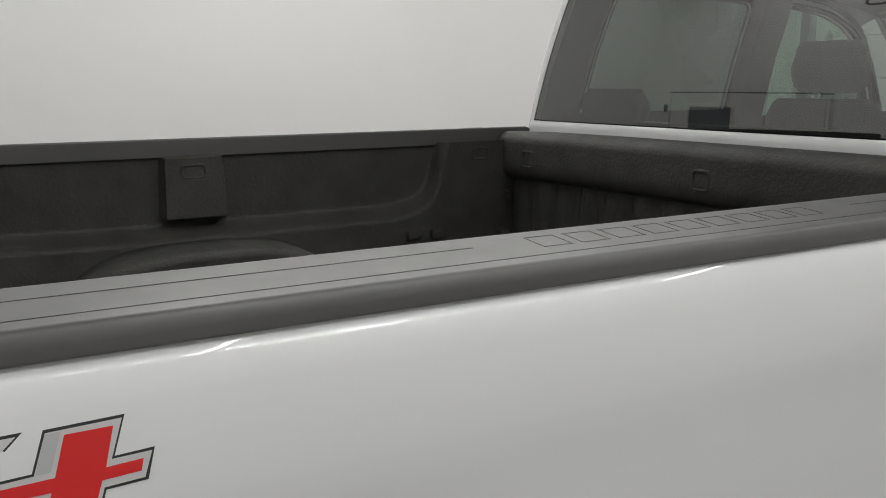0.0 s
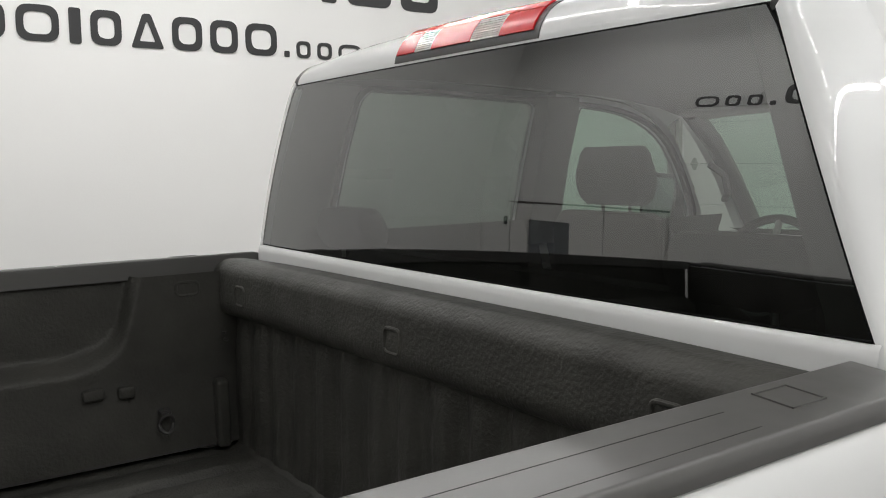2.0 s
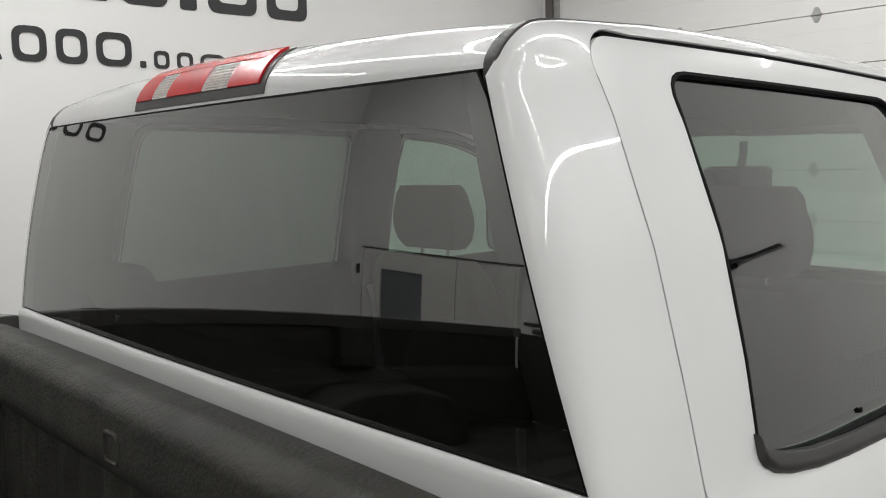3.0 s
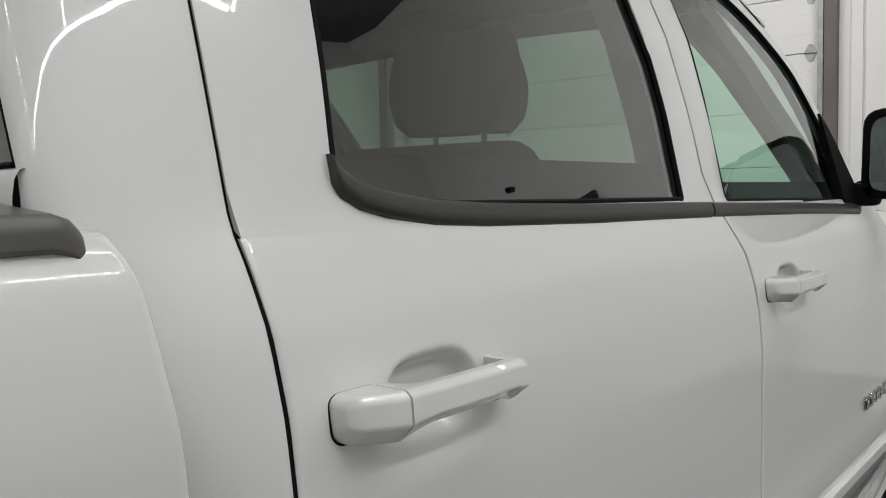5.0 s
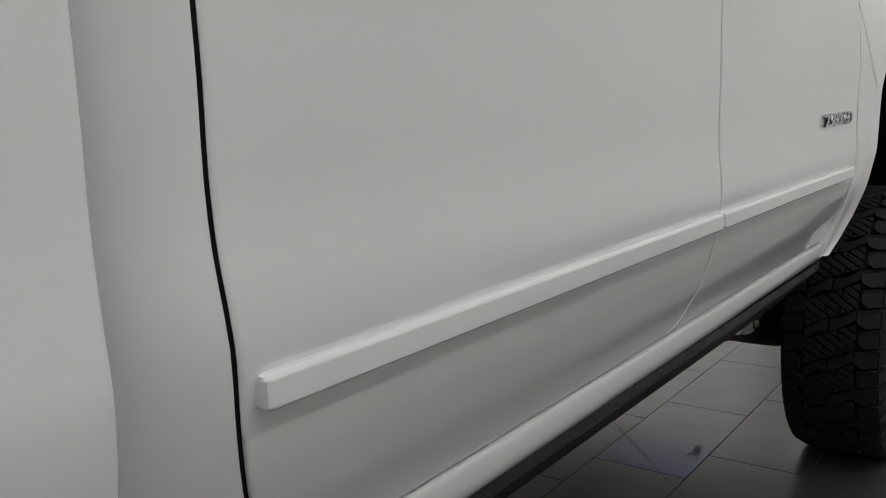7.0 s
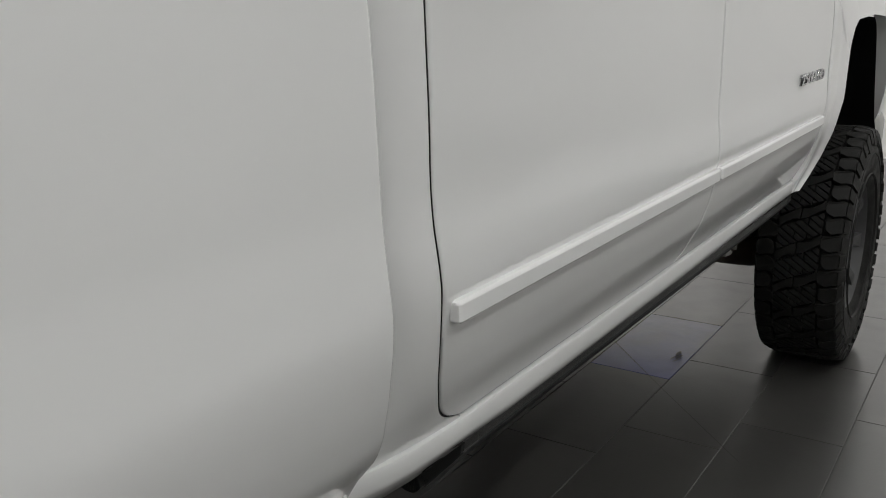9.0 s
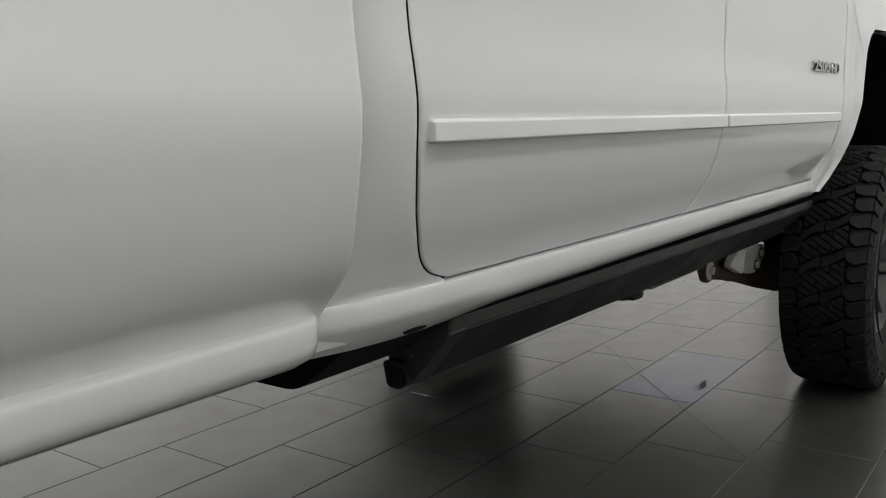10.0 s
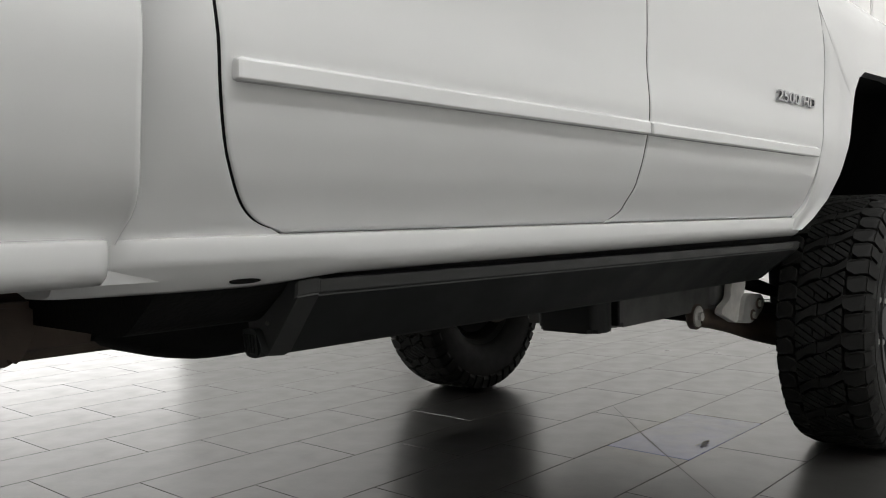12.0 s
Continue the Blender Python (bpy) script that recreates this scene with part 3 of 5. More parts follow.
def belt(bm, s, path, h=0.013):
    rows = []
    for x, z in path:
        y = door_y(z) + 0.004
        ring = rounded([(y - 0.02, z - h), (y + 0.002, z - h), (y + 0.006, z - h * 0.2), (y + 0.001, z + h), (y - 0.012, z + h)], 0.004, 2)
        rows.append([(x, s * a, b) for a, b in ring])
    return loft(bm, rows, True, True)


def truck_door(s, which):
    where = "rear" if which == "rear" else "front"
    left, right = (rear_gap, mid_gap) if which == "rear" else (lambda z: mid_gap(z), front_gap)
    hx = -0.076 if which == "rear" else 0.945
    d = part(where + "_door", skin_panel(bmesh.new(), s, left, right, 0.828, 1.618, door_y, [(hx + 0.125, 1.474)], 260 if s < 0 else 90, 230 if s < 0 else 80), PAINT, truck, "closed white " + where + " door", sharp=50)
    win, outer = (REAR_WIN, REAR_OUT) if which == "rear" else (FRONT_WIN, FRONT_OUT)
    c = (0.35, 1.86) if which == "rear" else (1.15, 1.80)
    part("window_surround", ring_panel(bmesh.new(), s, outer, win, door_y, c), PAINT, d)
    hem = [(c[0] + (x - c[0]) * 1.07, c[1] + (z - c[1]) * 1.05) for x, z in win]
    part("inner_frame_trim", ring_panel(bmesh.new(), s, hem, [(c[0] + (x - c[0]) * 0.997, c[1] + (z - c[1]) * 0.997) for x, z in win], lambda z: door_y(z) - 0.022, c, 2, 0.02), DASH, d, "dark inner window trim")
    part("side_window", pane(bmesh.new(), s, win, door_y, 0.010), PRIVACY if which == "rear" else GREEN, d, "dark privacy glass" if which == "rear" else "green tinted glass")
    part("window_seal", seal(bmesh.new(), s, win, door_y, 0.005), RUBBER, d, "black rubber seal")
    part("door_handle", handle(bmesh.new(), s, hx, 1.474), PAINT, d, "white bowed grip", sharp=45)
    bm = bmesh.new()
    edge = []
    for k in list(range(18, -1, -1)) + list(range(0, 19)):
        t = (k / 18) ** 1.6
        r = max(0.0, 1 - t / 0.26)
        inset = 0.0105 * (1 - math.sqrt(max(0, 1 - r * r)))
        up = len(edge) < 19
        x, z = hx + 0.0472 * t - 0.0010 * min(1, 3 * r), 1.474 + (0.0198 - inset * 0.9 if up else -0.0190 - 0.0040 * t + inset * 1.25)
        edge.append((x, s * (door_y(z) + (0.0002 if not up else -0.0006)), z))
    tube(bm, edge, 0.0011, 6)
    loft(bm, [[(hx + k, s * a, b) for a, b in bar_ring(0.97, 1.0305, 1.4925, 1.4535)] for k in (0.047, 0.0495)], True, True)
    part("handle_gasket", bm, RUBBER, d, "thin black gasket")
    part("handle_cap", handle_cap(bmesh.new(), s, hx, 1.474), PAINT, d, sharp=45)
    # the shade behind the grip's foot, put in as a small black block
    part("foot_gap", box(bmesh.new(), hx + 0.191, hx + 0.1985, s * 0.99, s * 1.012, 1.4555, 1.4612, 0.001), RUBBER, d, "black block standing in for the shade behind the grip's foot")
    if which == "rear":
        part("side_moulding", moulding(bmesh.new(), s, -0.089, 0.891), PAINT, d, "raised white moulding strip")
        part("belt_trim", belt(bmesh.new(), s, [(-0.013, 1.672), (-0.006, 1.660), (0.012, 1.649), (0.045, 1.640), (0.11, 1.631), (0.19, 1.626), (0.3, 1.623), (0.42, 1.620), (0.6, 1.618), (0.792, 1.615)]), TRIM, d, "dark grey trim along the glass")
        bm = bmesh.new()
        box(bm, 0.265, 0.274, s * (door_y(1.652) - 0.009), s * (door_y(1.652) - 0.006), 1.649, 1.655)
        part("sticker", bm, RUBBER, d)
    else:
        part("side_moulding", moulding(bmesh.new(), s, 0.901, 1.900), PAINT, d, "raised white moulding strip")
        part("belt_trim", belt(bmesh.new(), s, [(0.80, 1.615), (1.0, 1.611), (1.25, 1.606), (1.5, 1.599), (1.69, 1.592)], 0.012), TRIM, d, "dark grey trim along the glass")
        bm = bmesh.new()
        tri = rounded([(1.60, 1.61), (1.76, 1.605), (1.64, 1.765), (1.58, 1.82)], 0.01, 3)
        loft(bm, [[(x, s * (door_y(z) - 0.012), z) for x, z in tri], [(x, s * (door_y(z) + 0.006), z) for x, z in tri]], True, True)
        part("mirror_sail", bm, RUBBER, d, "black plastic triangle at the mirror foot")
        if s < 0:
            badge(d, s, "2500", 1.592, 1.762)
            badge(d, s, "HD", 1.785, 1.885)
    return d


def badge(d, s, text, x0, x1):
    data = bpy.data.curves.new("badge", "FONT")
    data.body, data.size, data.extrude, data.shear = text, 0.040, 0.004, 0.12
    data.bevel_depth = 0.0006
    tmp = new("badge_text", data)
    me = bpy.data.meshes.new_from_object(tmp.evaluated_get(bpy.context.evaluated_depsgraph_get()))
    bpy.data.objects.remove(tmp)
    wide = max(v.co.x for v in me.vertices)
    for v in me.vertices:
        x, z = x0 + v.co.x * (x1 - x0) / wide, 1.1345 + v.co.y
        v.co = Vector((x, s * (door_y(z) + 0.001 + (v.co.z + 0.004) * 0.8), z))
    me.materials.clear()
    me.materials.append(CHROME)
    ob = new("badge", me)
    ob.parent = d
    tagged(ob, "chrome raised badge")


for s in (-1, 1):
    truck_door(s, "rear")
    truck_door(s, "front")

# cab corner pillar, rear wall, rocker
GLX0, GLX1, GLZ0, GLZ1 = -0.262, -0.222, 1.682, 2.094


def glass_edge(z):
    """Half width of the rear window and its place along the truck, by height."""
    t = (z - GLZ0) / (GLZ1 - GLZ0)
    return 0.855 - 0.150 * t - 0.004 * max(0, t) ** 3, GLX0 + (GLX1 - GLX0) * (0.15 * t + 0.85 * t * abs(t))


def roof_z(x, y):
    crown = curve([(-0.25, 2.135), (-0.18, 2.158), (-0.1, 2.168), (0.1, 2.178), (0.4, 2.178), (0.8, 2.165), (1.1, 2.142), (1.3, 2.108), (1.42, 2.075)], 0.03)(x)
    u = abs(y) / 0.775
    return crown + 0.016 - 0.026 * u * u - 0.006 * u ** 8


def roof_edge(x):
    return curve([(-0.25, 0.705), (-0.17, 0.706), (-0.1, 0.696), (0.0, 0.690), (0.5, 0.69), (1.0, 0.68), (1.25, 0.66), (1.42, 0.62)], 0.03)(x)


def lip(x, z):
    """The rounded rear lip of the roof: height at a place along the truck, given the roof's own height."""
    t = min(1.0, max(0.0, (x + 0.212) / 0.075))
    return 2.098 + (z - 2.098) * math.sqrt(max(0.0, 1 - (1 - t) ** 2))


door_top = curve([(-0.06, 2.143), (0.1, 2.1445), (0.3, 2.1425), (0.5, 2.1365), (0.7, 2.1285), (0.95, 2.1195), (1.13, 2.1035), (1.30, 2.0575), (1.42, 1.995)], 0.02)


def cab_side(s):
    """One pressing from the cab corner up into the roof rail: lofted between the door joint and the glass and roof joint."""
    ends = []
    for z in list(np.linspace(0.775, 0.815, 3)) + list(np.linspace(0.822, 0.92, 18)) + list(np.linspace(0.94, 1.6, 30)) + list(np.linspace(1.62, 2.088, 30)):
        half, xb = glass_edge(max(z, 1.66))
        half += -s * (0.033 - 0.012 * (max(z, 1.66) - 1.686) / 0.41)
        e = 1.55 - 0.5 * max(0.0, min(1.0, (z - 1.5) / 0.35))
        low = max(0.0, min(1.0, (1.52 - z) / 0.12))
        xb, half = xb + (-0.222 - xb) * low, half + (0.895 - half) * low
        xg = rear_gap(max(z, 0.8295)) - 0.0018
        ends.append(((xg, door_y(z), z), (xb, half, z), e))
    turn = 12
    for k in range(1, turn + 1):
        a = k / turn * math.pi / 2
        ga = (-0.048 - 0.060 * math.cos(a), 2.088 + 0.055 * math.sin(a))
        xb = -0.209 + 0.16 * (k / turn) ** 1.6
        yb = roof_edge(xb) + 0.008 - s * 0.016
        ends.append(((ga[0] - GAP * math.cos(a), door_y(ga[1]), ga[1] + GAP * math.sin(a)), (xb, yb, lip(xb, roof_z(xb, 0.69)) - 0.002), 1.05))
    for x in np.linspace(0.0, 1.42, 22):
        z = door_top(x)
        ends.append(((x, door_y(z), z), (x, roof_edge(x) + 0.008 - s * 0.016, roof_z(x, 0.69) - 0.002), 1.05))
    rows = []
    for A, B, e in ends:
        A, B = Vector(A), Vector(B)
        C = Vector((B.x, A.y, max(A.z, B.z)))
        top = A.z > 2.09
        lean = min(1.0, max(0.0, (A.z - 1.4) / 0.35)) * (A.x < -0.04)
        line = [(A.x + (0.0005 if not top else 0), s * (A.y - 0.035), A.z - (0.002 if top else 0)), (A.x, s * (A.y - 0.002), A.z)]
        for k in range(15):
            u = k / 14
            p = A * (1 - u) ** 3 + (A + (C - A) * (0.32 - 0.08 * lean) + (B - C) * 0.16 * lean) * (3 * u * (1 - u) ** 2) + (B + (C - B) * 0.62) * (3 * u * u * (1 - u)) + B * u ** 3
            line.append((p.x - 0.002 * (k == 0) * (not top), s * p.y, p.z + 0.002 * (k == 0) * top))
        line.append((B.x + 0.02, s * (B.y - 0.006), B.z - (0.012 if top else 0)))
        rows.append(line)
    return loft(bmesh.new(), rows)


for s in (-1, 1):
    part("cab_corner", cab_side(s), PAINT, truck, "white rounded cab corner running up into the roof rail", sharp=60)
    # black strips set near the skin give the door joints' rubber and painted shade
    bm = bmesh.new()
    for f in (rear_gap, mid_gap, front_gap):
        loft(bm, [[(f(z) - 0.008, s * (door_y(z) - (0.0026 + 0.0026 * min(1, max(0, (z - 1.54) / 0.08)))), z), (f(z) + 0.008, s * (door_y(z) - (0.0026 + 0.0026 * min(1, max(0, (z - 1.54) / 0.08)))), z)] for z in np.linspace(0.835, 1.62 if f is front_gap else 2.10, 110)])
    loft(bm, [[(-0.048 - q * math.cos(a), s * (door_y(2.088 + q * math.sin(a)) - 0.0052), 2.088 + (q - 0.005) * math.sin(a)) for q in (0.050, 0.068)] for a in np.linspace(0, math.pi / 2, 10)])
    loft(bm, [[(x, s * 0.930, 0.818), (x, s * 0.934, 0.836)] for x in (0.02, 0.9, 1.90)])
    loft(bm, [[(x, s * (door_y(door_top(x)) - 0.003), door_top(x) - 0.010), (x, s * (door_y(door_top(x)) - 0.003), door_top(x) + 0.004)] for x in np.linspace(-0.06, 1.40, 30)])
    part("door_joint_seal", bm, RUBBER, truck, "black rubber and painted shade in the door joints")
    # rocker panel below the doors
    bm = bmesh.new()
    # its lower edge is cut back more towards the rear end
    prof = [(0.88, 0.829), (0.9395, 0.8275), (0.9455, 0.8250), (0.9475, 0.820), (0.9475, 0.802), (0.9455, 0.792), (0.940, 0.782), (0.930, 0.774), (0.910, 0.769), (0.86, 0.768), (0.80, 0.775), (0.78, 0.83)]
    back = [0, 0, 0, 0, 0, 0.0035, 0.0075, 0.011, 0.006, 0, 0, 0]
    rows = []
    for x, k in ((-0.24, 0.060), (-0.225, 0.045), (-0.20, 0.034), (-0.17, 0.022), (-0.12, 0.009), (-0.06, 0.002), (0.0, 0), (0.05, 0), (0.10, 0), (0.15, 0), (0.3, 0), (0.8, 0), (1.3, 0), (1.7, 0), (1.90, 0.0), (1.945, 0.004)):
        rear = min(1, max(0, (0.16 - x) / 0.14))
        rows.append([(x, s * (y - k - q * rear), z - 0.010 * rear * (z < 0.775)) for (y, z), q in zip(prof, back)])
    loft(bm, rows, True, True)
    sill = part("rocker_panel", bm, PAINT, truck, "white sill below the doors")
    bm = bmesh.new()
    ring = [(-0.020 + 0.024 * math.cos(a), 0.9225 + 0.0024 * math.sin(a), 0.7686 + 0.0032 * math.sin(a)) for a in np.linspace(0, math.tau, 20, endpoint=False)]
    loft(bm, [[(x, s * (y + 0.78 * d), z - 0.62 * d) for x, y, z in ring] for d in (0.0006, -0.01)], True, True)
    part("drain_hole", bm, UNDER, sill, "dark oval drain hole")

bm = bmesh.new()
rows = []
for x, z in ((-0.262, 0.85), (-0.262, 1.2), (-0.266, 1.5), (-0.270, 1.60), (-0.2695, 1.652), (-0.2675, 1.664), (-0.2640, 1.6700), (-0.2610, 1.6715), (-0.2585, 1.6690)):
    rows.append([(x - 0.013 * (1 - ((y + 0.031) / 0.86) ** 2), y, z) for y in np.linspace(-0.900, 0.838, 27)])
loft(bm, rows)
part("cab_back_panel", bm, PAINT, truck, "white ledge below the rear window")


def rear_glass():
    rows = []
    for k in range(15):
        z = GLZ0 - 0.008 + (GLZ1 - GLZ0 + 0.008) * k / 14
        half, x = glass_edge(z)
        half -= 0.002
        if k > 11:
            half -= (0, 0, 0.0, 0.0, 0.002, 0.010)[k - 9]
        mid = -0.033 + 0.012 * k / 14
        rows.append([(x - 0.014 * (1 - (y / half) ** 2), y + mid, z) for y in np.linspace(-half, half, 27)])
    d = part("rear_window", loft(bmesh.new(), rows), PRIVACY, truck, "dark tinted rear window")
    bm = bmesh.new()
    path = [rows[k][0] for k in range(15)] + rows[-1][1:-1] + [rows[k][-1] for k in range(14, -1, -1)] + rows[0][-2:0:-1]
    tube(bm, [(x + 0.0015, y, z) for x, y, z in path] + [path[0]], 0.0019, 6)
    part("window_seal", bm, RUBBER, d, "black rubber seal")


rear_glass()


# roof panel with the rounded rear lip, and the dark strips in the joints beside it
bm = bmesh.new()
rows = []
for x in [-0.212, -0.2115, -0.210, -0.2065, -0.202, -0.195, -0.185, -0.17, -0.155, -0.137] + list(np.linspace(-0.1, 1.42, 28)):
    e = roof_edge(x) - 0.010
    line = [(x, -e - 0.016, lip(x, roof_z(x, e)) - 0.014)]
    for u in np.linspace(-1, 1, 33):
        y = e * u - 0.016
        line.append((x - 0.014 * (1 - u * u) * max(0, min(1, (0.2 - x) / 0.4)), y, lip(x, roof_z(x, y))))
    line.append((x, e - 0.016, lip(x, roof_z(x, e)) - 0.014))
    rows.append(line)
loft(bm, rows)
part("roof", bm, PAINT, truck, "white roof with a rounded rear lip", sharp=60)
for s in (-1, 1):
    bm = bmesh.new()
    rows = []
    path = [(x, lip(x, roof_z(x, 0.69))) for x in [-0.2115, -0.209, -0.205, -0.198, -0.188, -0.175, -0.155, -0.13, -0.09, -0.04, 0.1, 0.5, 0.9, 1.2, 1.4]]
    path = [(-0.2115, 2.086)] + path
    for k, (x, z) in enumerate(path):
        (xa, za), (xb, zb) = path[max(k - 1, 0)], path[min(k + 1, len(path) - 1)]
        n = Vector((za - zb, 0, xb - xa)).normalized()
        w = 0.0115 if x < -0.1 else 0.009
        y = roof_edge(x) - s * 0.016 - 0.001
        rows.append([(x + n.x * d, s * (y + q * w), z + n.z * d) for q, d in ((-1, -0.012), (-1, -0.001), (-0.8, 0.0008), (0.8, 0.0008), (1, -0.001), (1, -0.012))])
    loft(bm, rows)
    part("roof_joint_trim", bm, TRIM, truck, "dark plastic strip in the roof joint")


LIP_X = [-0.2118, -0.2112, -0.2095, -0.2065, -0.202, -0.195, -0.186, -0.174, -0.158, -0.138]


def lip_point(k, y, out):
    """A point on the roof's rear lip, k steps up from the glass, lifted by out."""
    def at(q):
        x = float(np.interp(q, range(len(LIP_X)), LIP_X))
        u = (y + 0.016) / 0.69
        return Vector((x - 0.014 * (1 - u * u), y, lip(x, roof_z(x, y))))
    p, d = at(k), at(min(k + 0.1, 9)) - at(max(k - 0.1, 0))
    n = Vector((-d.z, 0, d.x)).normalized()
    return p + n * out


def brake_lamp():
    def shell(y0, y1, k0, k1, out, ny=8):
        bm = bmesh.new()
        rows = []
        for y in np.linspace(y0, y1, ny):
            ks = np.linspace(k0, k1, 9)
            rows.append([lip_point(k0, y, -0.006)] + [lip_point(k, y, out) for k in ks] + [lip_point(k1, y, -0.006)])
        loft(bm, rows, ends=False)
        for row in (rows[0], rows[-1]):
            bm.faces.new([bm.verts.new(p) for p in row])
        bmesh.ops.remove_doubles(bm, verts=bm.verts, dist=1e-5)
        return bm
    L = part("brake_lamp", shell(0.190, -0.268, 0.0, 8.3, 0.0016, 14), TRIM, truck, "high brake lamp with red and clear lenses")
    low, cut, top = 2.4, 6.6, 8.2
    for y0, y1 in ((0.184, 0.1155), (0.0545, -0.0745), (-0.1605, -0.252)):
        part("red_lens", shell(y0, y1, low, cut, 0.0045), RED, L, "glossy red lens")
    for y0, y1 in ((0.115, 0.055), (-0.075, -0.160)):
        part("clear_lens", shell(y0, y1, low, cut, 0.0040), CLEAR, L, "clear ribbed cargo lens")
        for k in np.linspace(low + 0.5, cut - 0.4, 8):
            part("lens_rib", tube(bmesh.new(), [lip_point(k, y, 0.0046) for y in np.linspace(y0 - 0.003, y1 + 0.003, 4)], 0.0011, 5), CLEAR, L)
    part("red_lens", shell(0.184, -0.252, cut + 0.08, top, 0.0045, 12), RED, L, "red lens band along the top")


brake_lamp()


# front end: fenders, hood, windscreen pillars
half_arch = [(0.72, 0.80), (0.67, 0.822), (0.59, 0.878), (0.525, 0.98), (0.475, 1.08), (0.435, 1.16), (0.40, 1.225), (0.36, 1.265), (0.30, 1.29)]
arch = [(2.65 - u, z) for u, z in half_arch] + [(2.65, 1.30)] + [(2.65 + u * 0.86, z) for u, z in reversed(half_arch)]
fender_y = curve([(0.78, 0.945), (0.85, 0.965), (0.95, 0.995), (1.05, 1.008), (1.2, 1.0), (1.35, 1.0), (1.45, 0.99), (1.52, 0.965), (1.57, 0.92), (1.6, 0.88)])
for s in (-1, 1):
    outer = [(front_gap(z) + GAP, z) for z in np.linspace(0.79, 1.585, 24)] + [(1.80, 1.588), (2.2, 1.575), (2.6, 1.545), (3.0, 1.50), (3.35, 1.43), (3.52, 1.30), (3.55, 1.0), (3.55, 0.79)]
    inner = [(1.91, 0.79)] + arch + [(3.28, 0.79)]
    c = (2.65, 0.79)
    angs = sorted({round(math.atan2(p[1] - c[1], p[0] - c[0]), 5) for p in outer + inner if p[1] > c[1] - 0.001})
    rows = []
    for a in angs:
        o, i = ray_out(outer, c, a + 1e-6), ray_out(inner, c, a + 1e-6)
        line = [(o[0], s * (fender_y(o[1]) - 0.02), o[1])]
        for k in range(9):
            t = k / 8
            x, z = o[0] + (i[0] - o[0]) * t, o[1] + (i[1] - o[1]) * t
            flare = 0.014 * max(0, (t - 0.55) / 0.45) ** 2
            nose = 0.10 * max(0, (x - 3.1) / 0.45) ** 2
            line.append((x, s * (fender_y(z) + flare - nose - (0.003 if k in (0, 8) else 0)), z))
        line.append((i[0], s * (fender_y(i[1]) - 0.03), i[1]))
        rows.append(line)
    part("front_fender", loft(bmesh.new(), rows), PAINT, truck, "white front fender with squared wheel arch", sharp=55)
    # liner in the wheel arch
    bm = bmesh.new()
    loft(bm, [[(x, s * 0.975, z - 0.004), (x + (0.01 if x < 2.65 else -0.01), s * 0.55, z + 0.02)] for x, z in arch])
    part("wheel_arch_liner", bm, RUBBER, truck, "black plastic wheel arch liner")
    # windscreen pillar
    bm = bmesh.new()
    rows = []
    for (x, y, z), w in (((1.40, 0.70, 2.085), 0.034), ((1.55, 0.735, 1.985), 0.034), ((1.72, 0.775, 1.85), 0.034), ((1.90, 0.83, 1.69), 0.036), ((2.02, 0.86, 1.585), 0.04)):
        rows.append([(x - w * 0.7, s * (y + w * 0.9), z - w), (x + w * 0.2, s * (y + w), z), (x + w * 0.8, s * (y - w * 0.2), z + w * 0.6), (x + w * 0.2, s * (y - w), z), (x - w * 0.7, s * (y - w * 0.3), z - w)])
    loft(bm, rows, True, True)
    part("windscreen_pillar", bm, PAINT, truck)
bm = bmesh.new()
rows = []
for x in np.linspace(1.86, 3.5, 16):
    e = 0.885 - 0.06 * max(0, (x - 3.0) / 0.5) ** 2
    zt = float(np.interp(x, [1.86, 2.2, 2.6, 3.0, 3.35, 3.5], [1.585, 1.58, 1.555, 1.51, 1.44, 1.33]))
    rows.append([(x, y, zt + 0.05 * (1 - (abs(y) / e) ** 2.5) + 0.012 * math.exp(-((abs(y) - 0.5) / 0.06) ** 2)) for y in np.linspace(-e, e, 29)])
loft(bm, rows)
part("hood", bm, PAINT, truck, "white hood")
bm = bmesh.new()
box(bm, 3.46, 3.56, -0.86, 0.86, 0.85, 1.42, 0.03)
part("grille", bm, RUBBER, truck, "dark front grille")
bm = bmesh.new()
box(bm, 3.5, 3.72, -0.95, 0.95, 0.62, 0.86, 0.05)
part("front_bumper", bm, STEEL, truck, "grey front bumper")
bm = bmesh.new()
rows = []
for k in range(9):
    t = k / 8
    x, z, e = 1.415 + (2.03 - 1.415) * t, 2.082 + (1.58 - 2.082) * t + 0.02 * math.sin(math.pi * t), 0.66 + 0.17 * t
    rows.append([(x + 0.10 * (1 - (y / e) ** 2), y, z) for y in np.linspace(-e, e, 17)])
loft(bm, rows)
part("windscreen", bm, GREEN, truck, "green tinted windscreen").visible_shadow = False
bm = bmesh.new()
rows = [[(1.98 + 0.10 * (1 - (y / 0.86) ** 2), y, 1.572), (1.88 + 0.12 * (1 - (y / 0.86) ** 2), y, 1.60)] for y in np.linspace(-0.86, 0.86, 13)]
loft(bm, rows)
part("cowl", bm, RUBBER, truck)


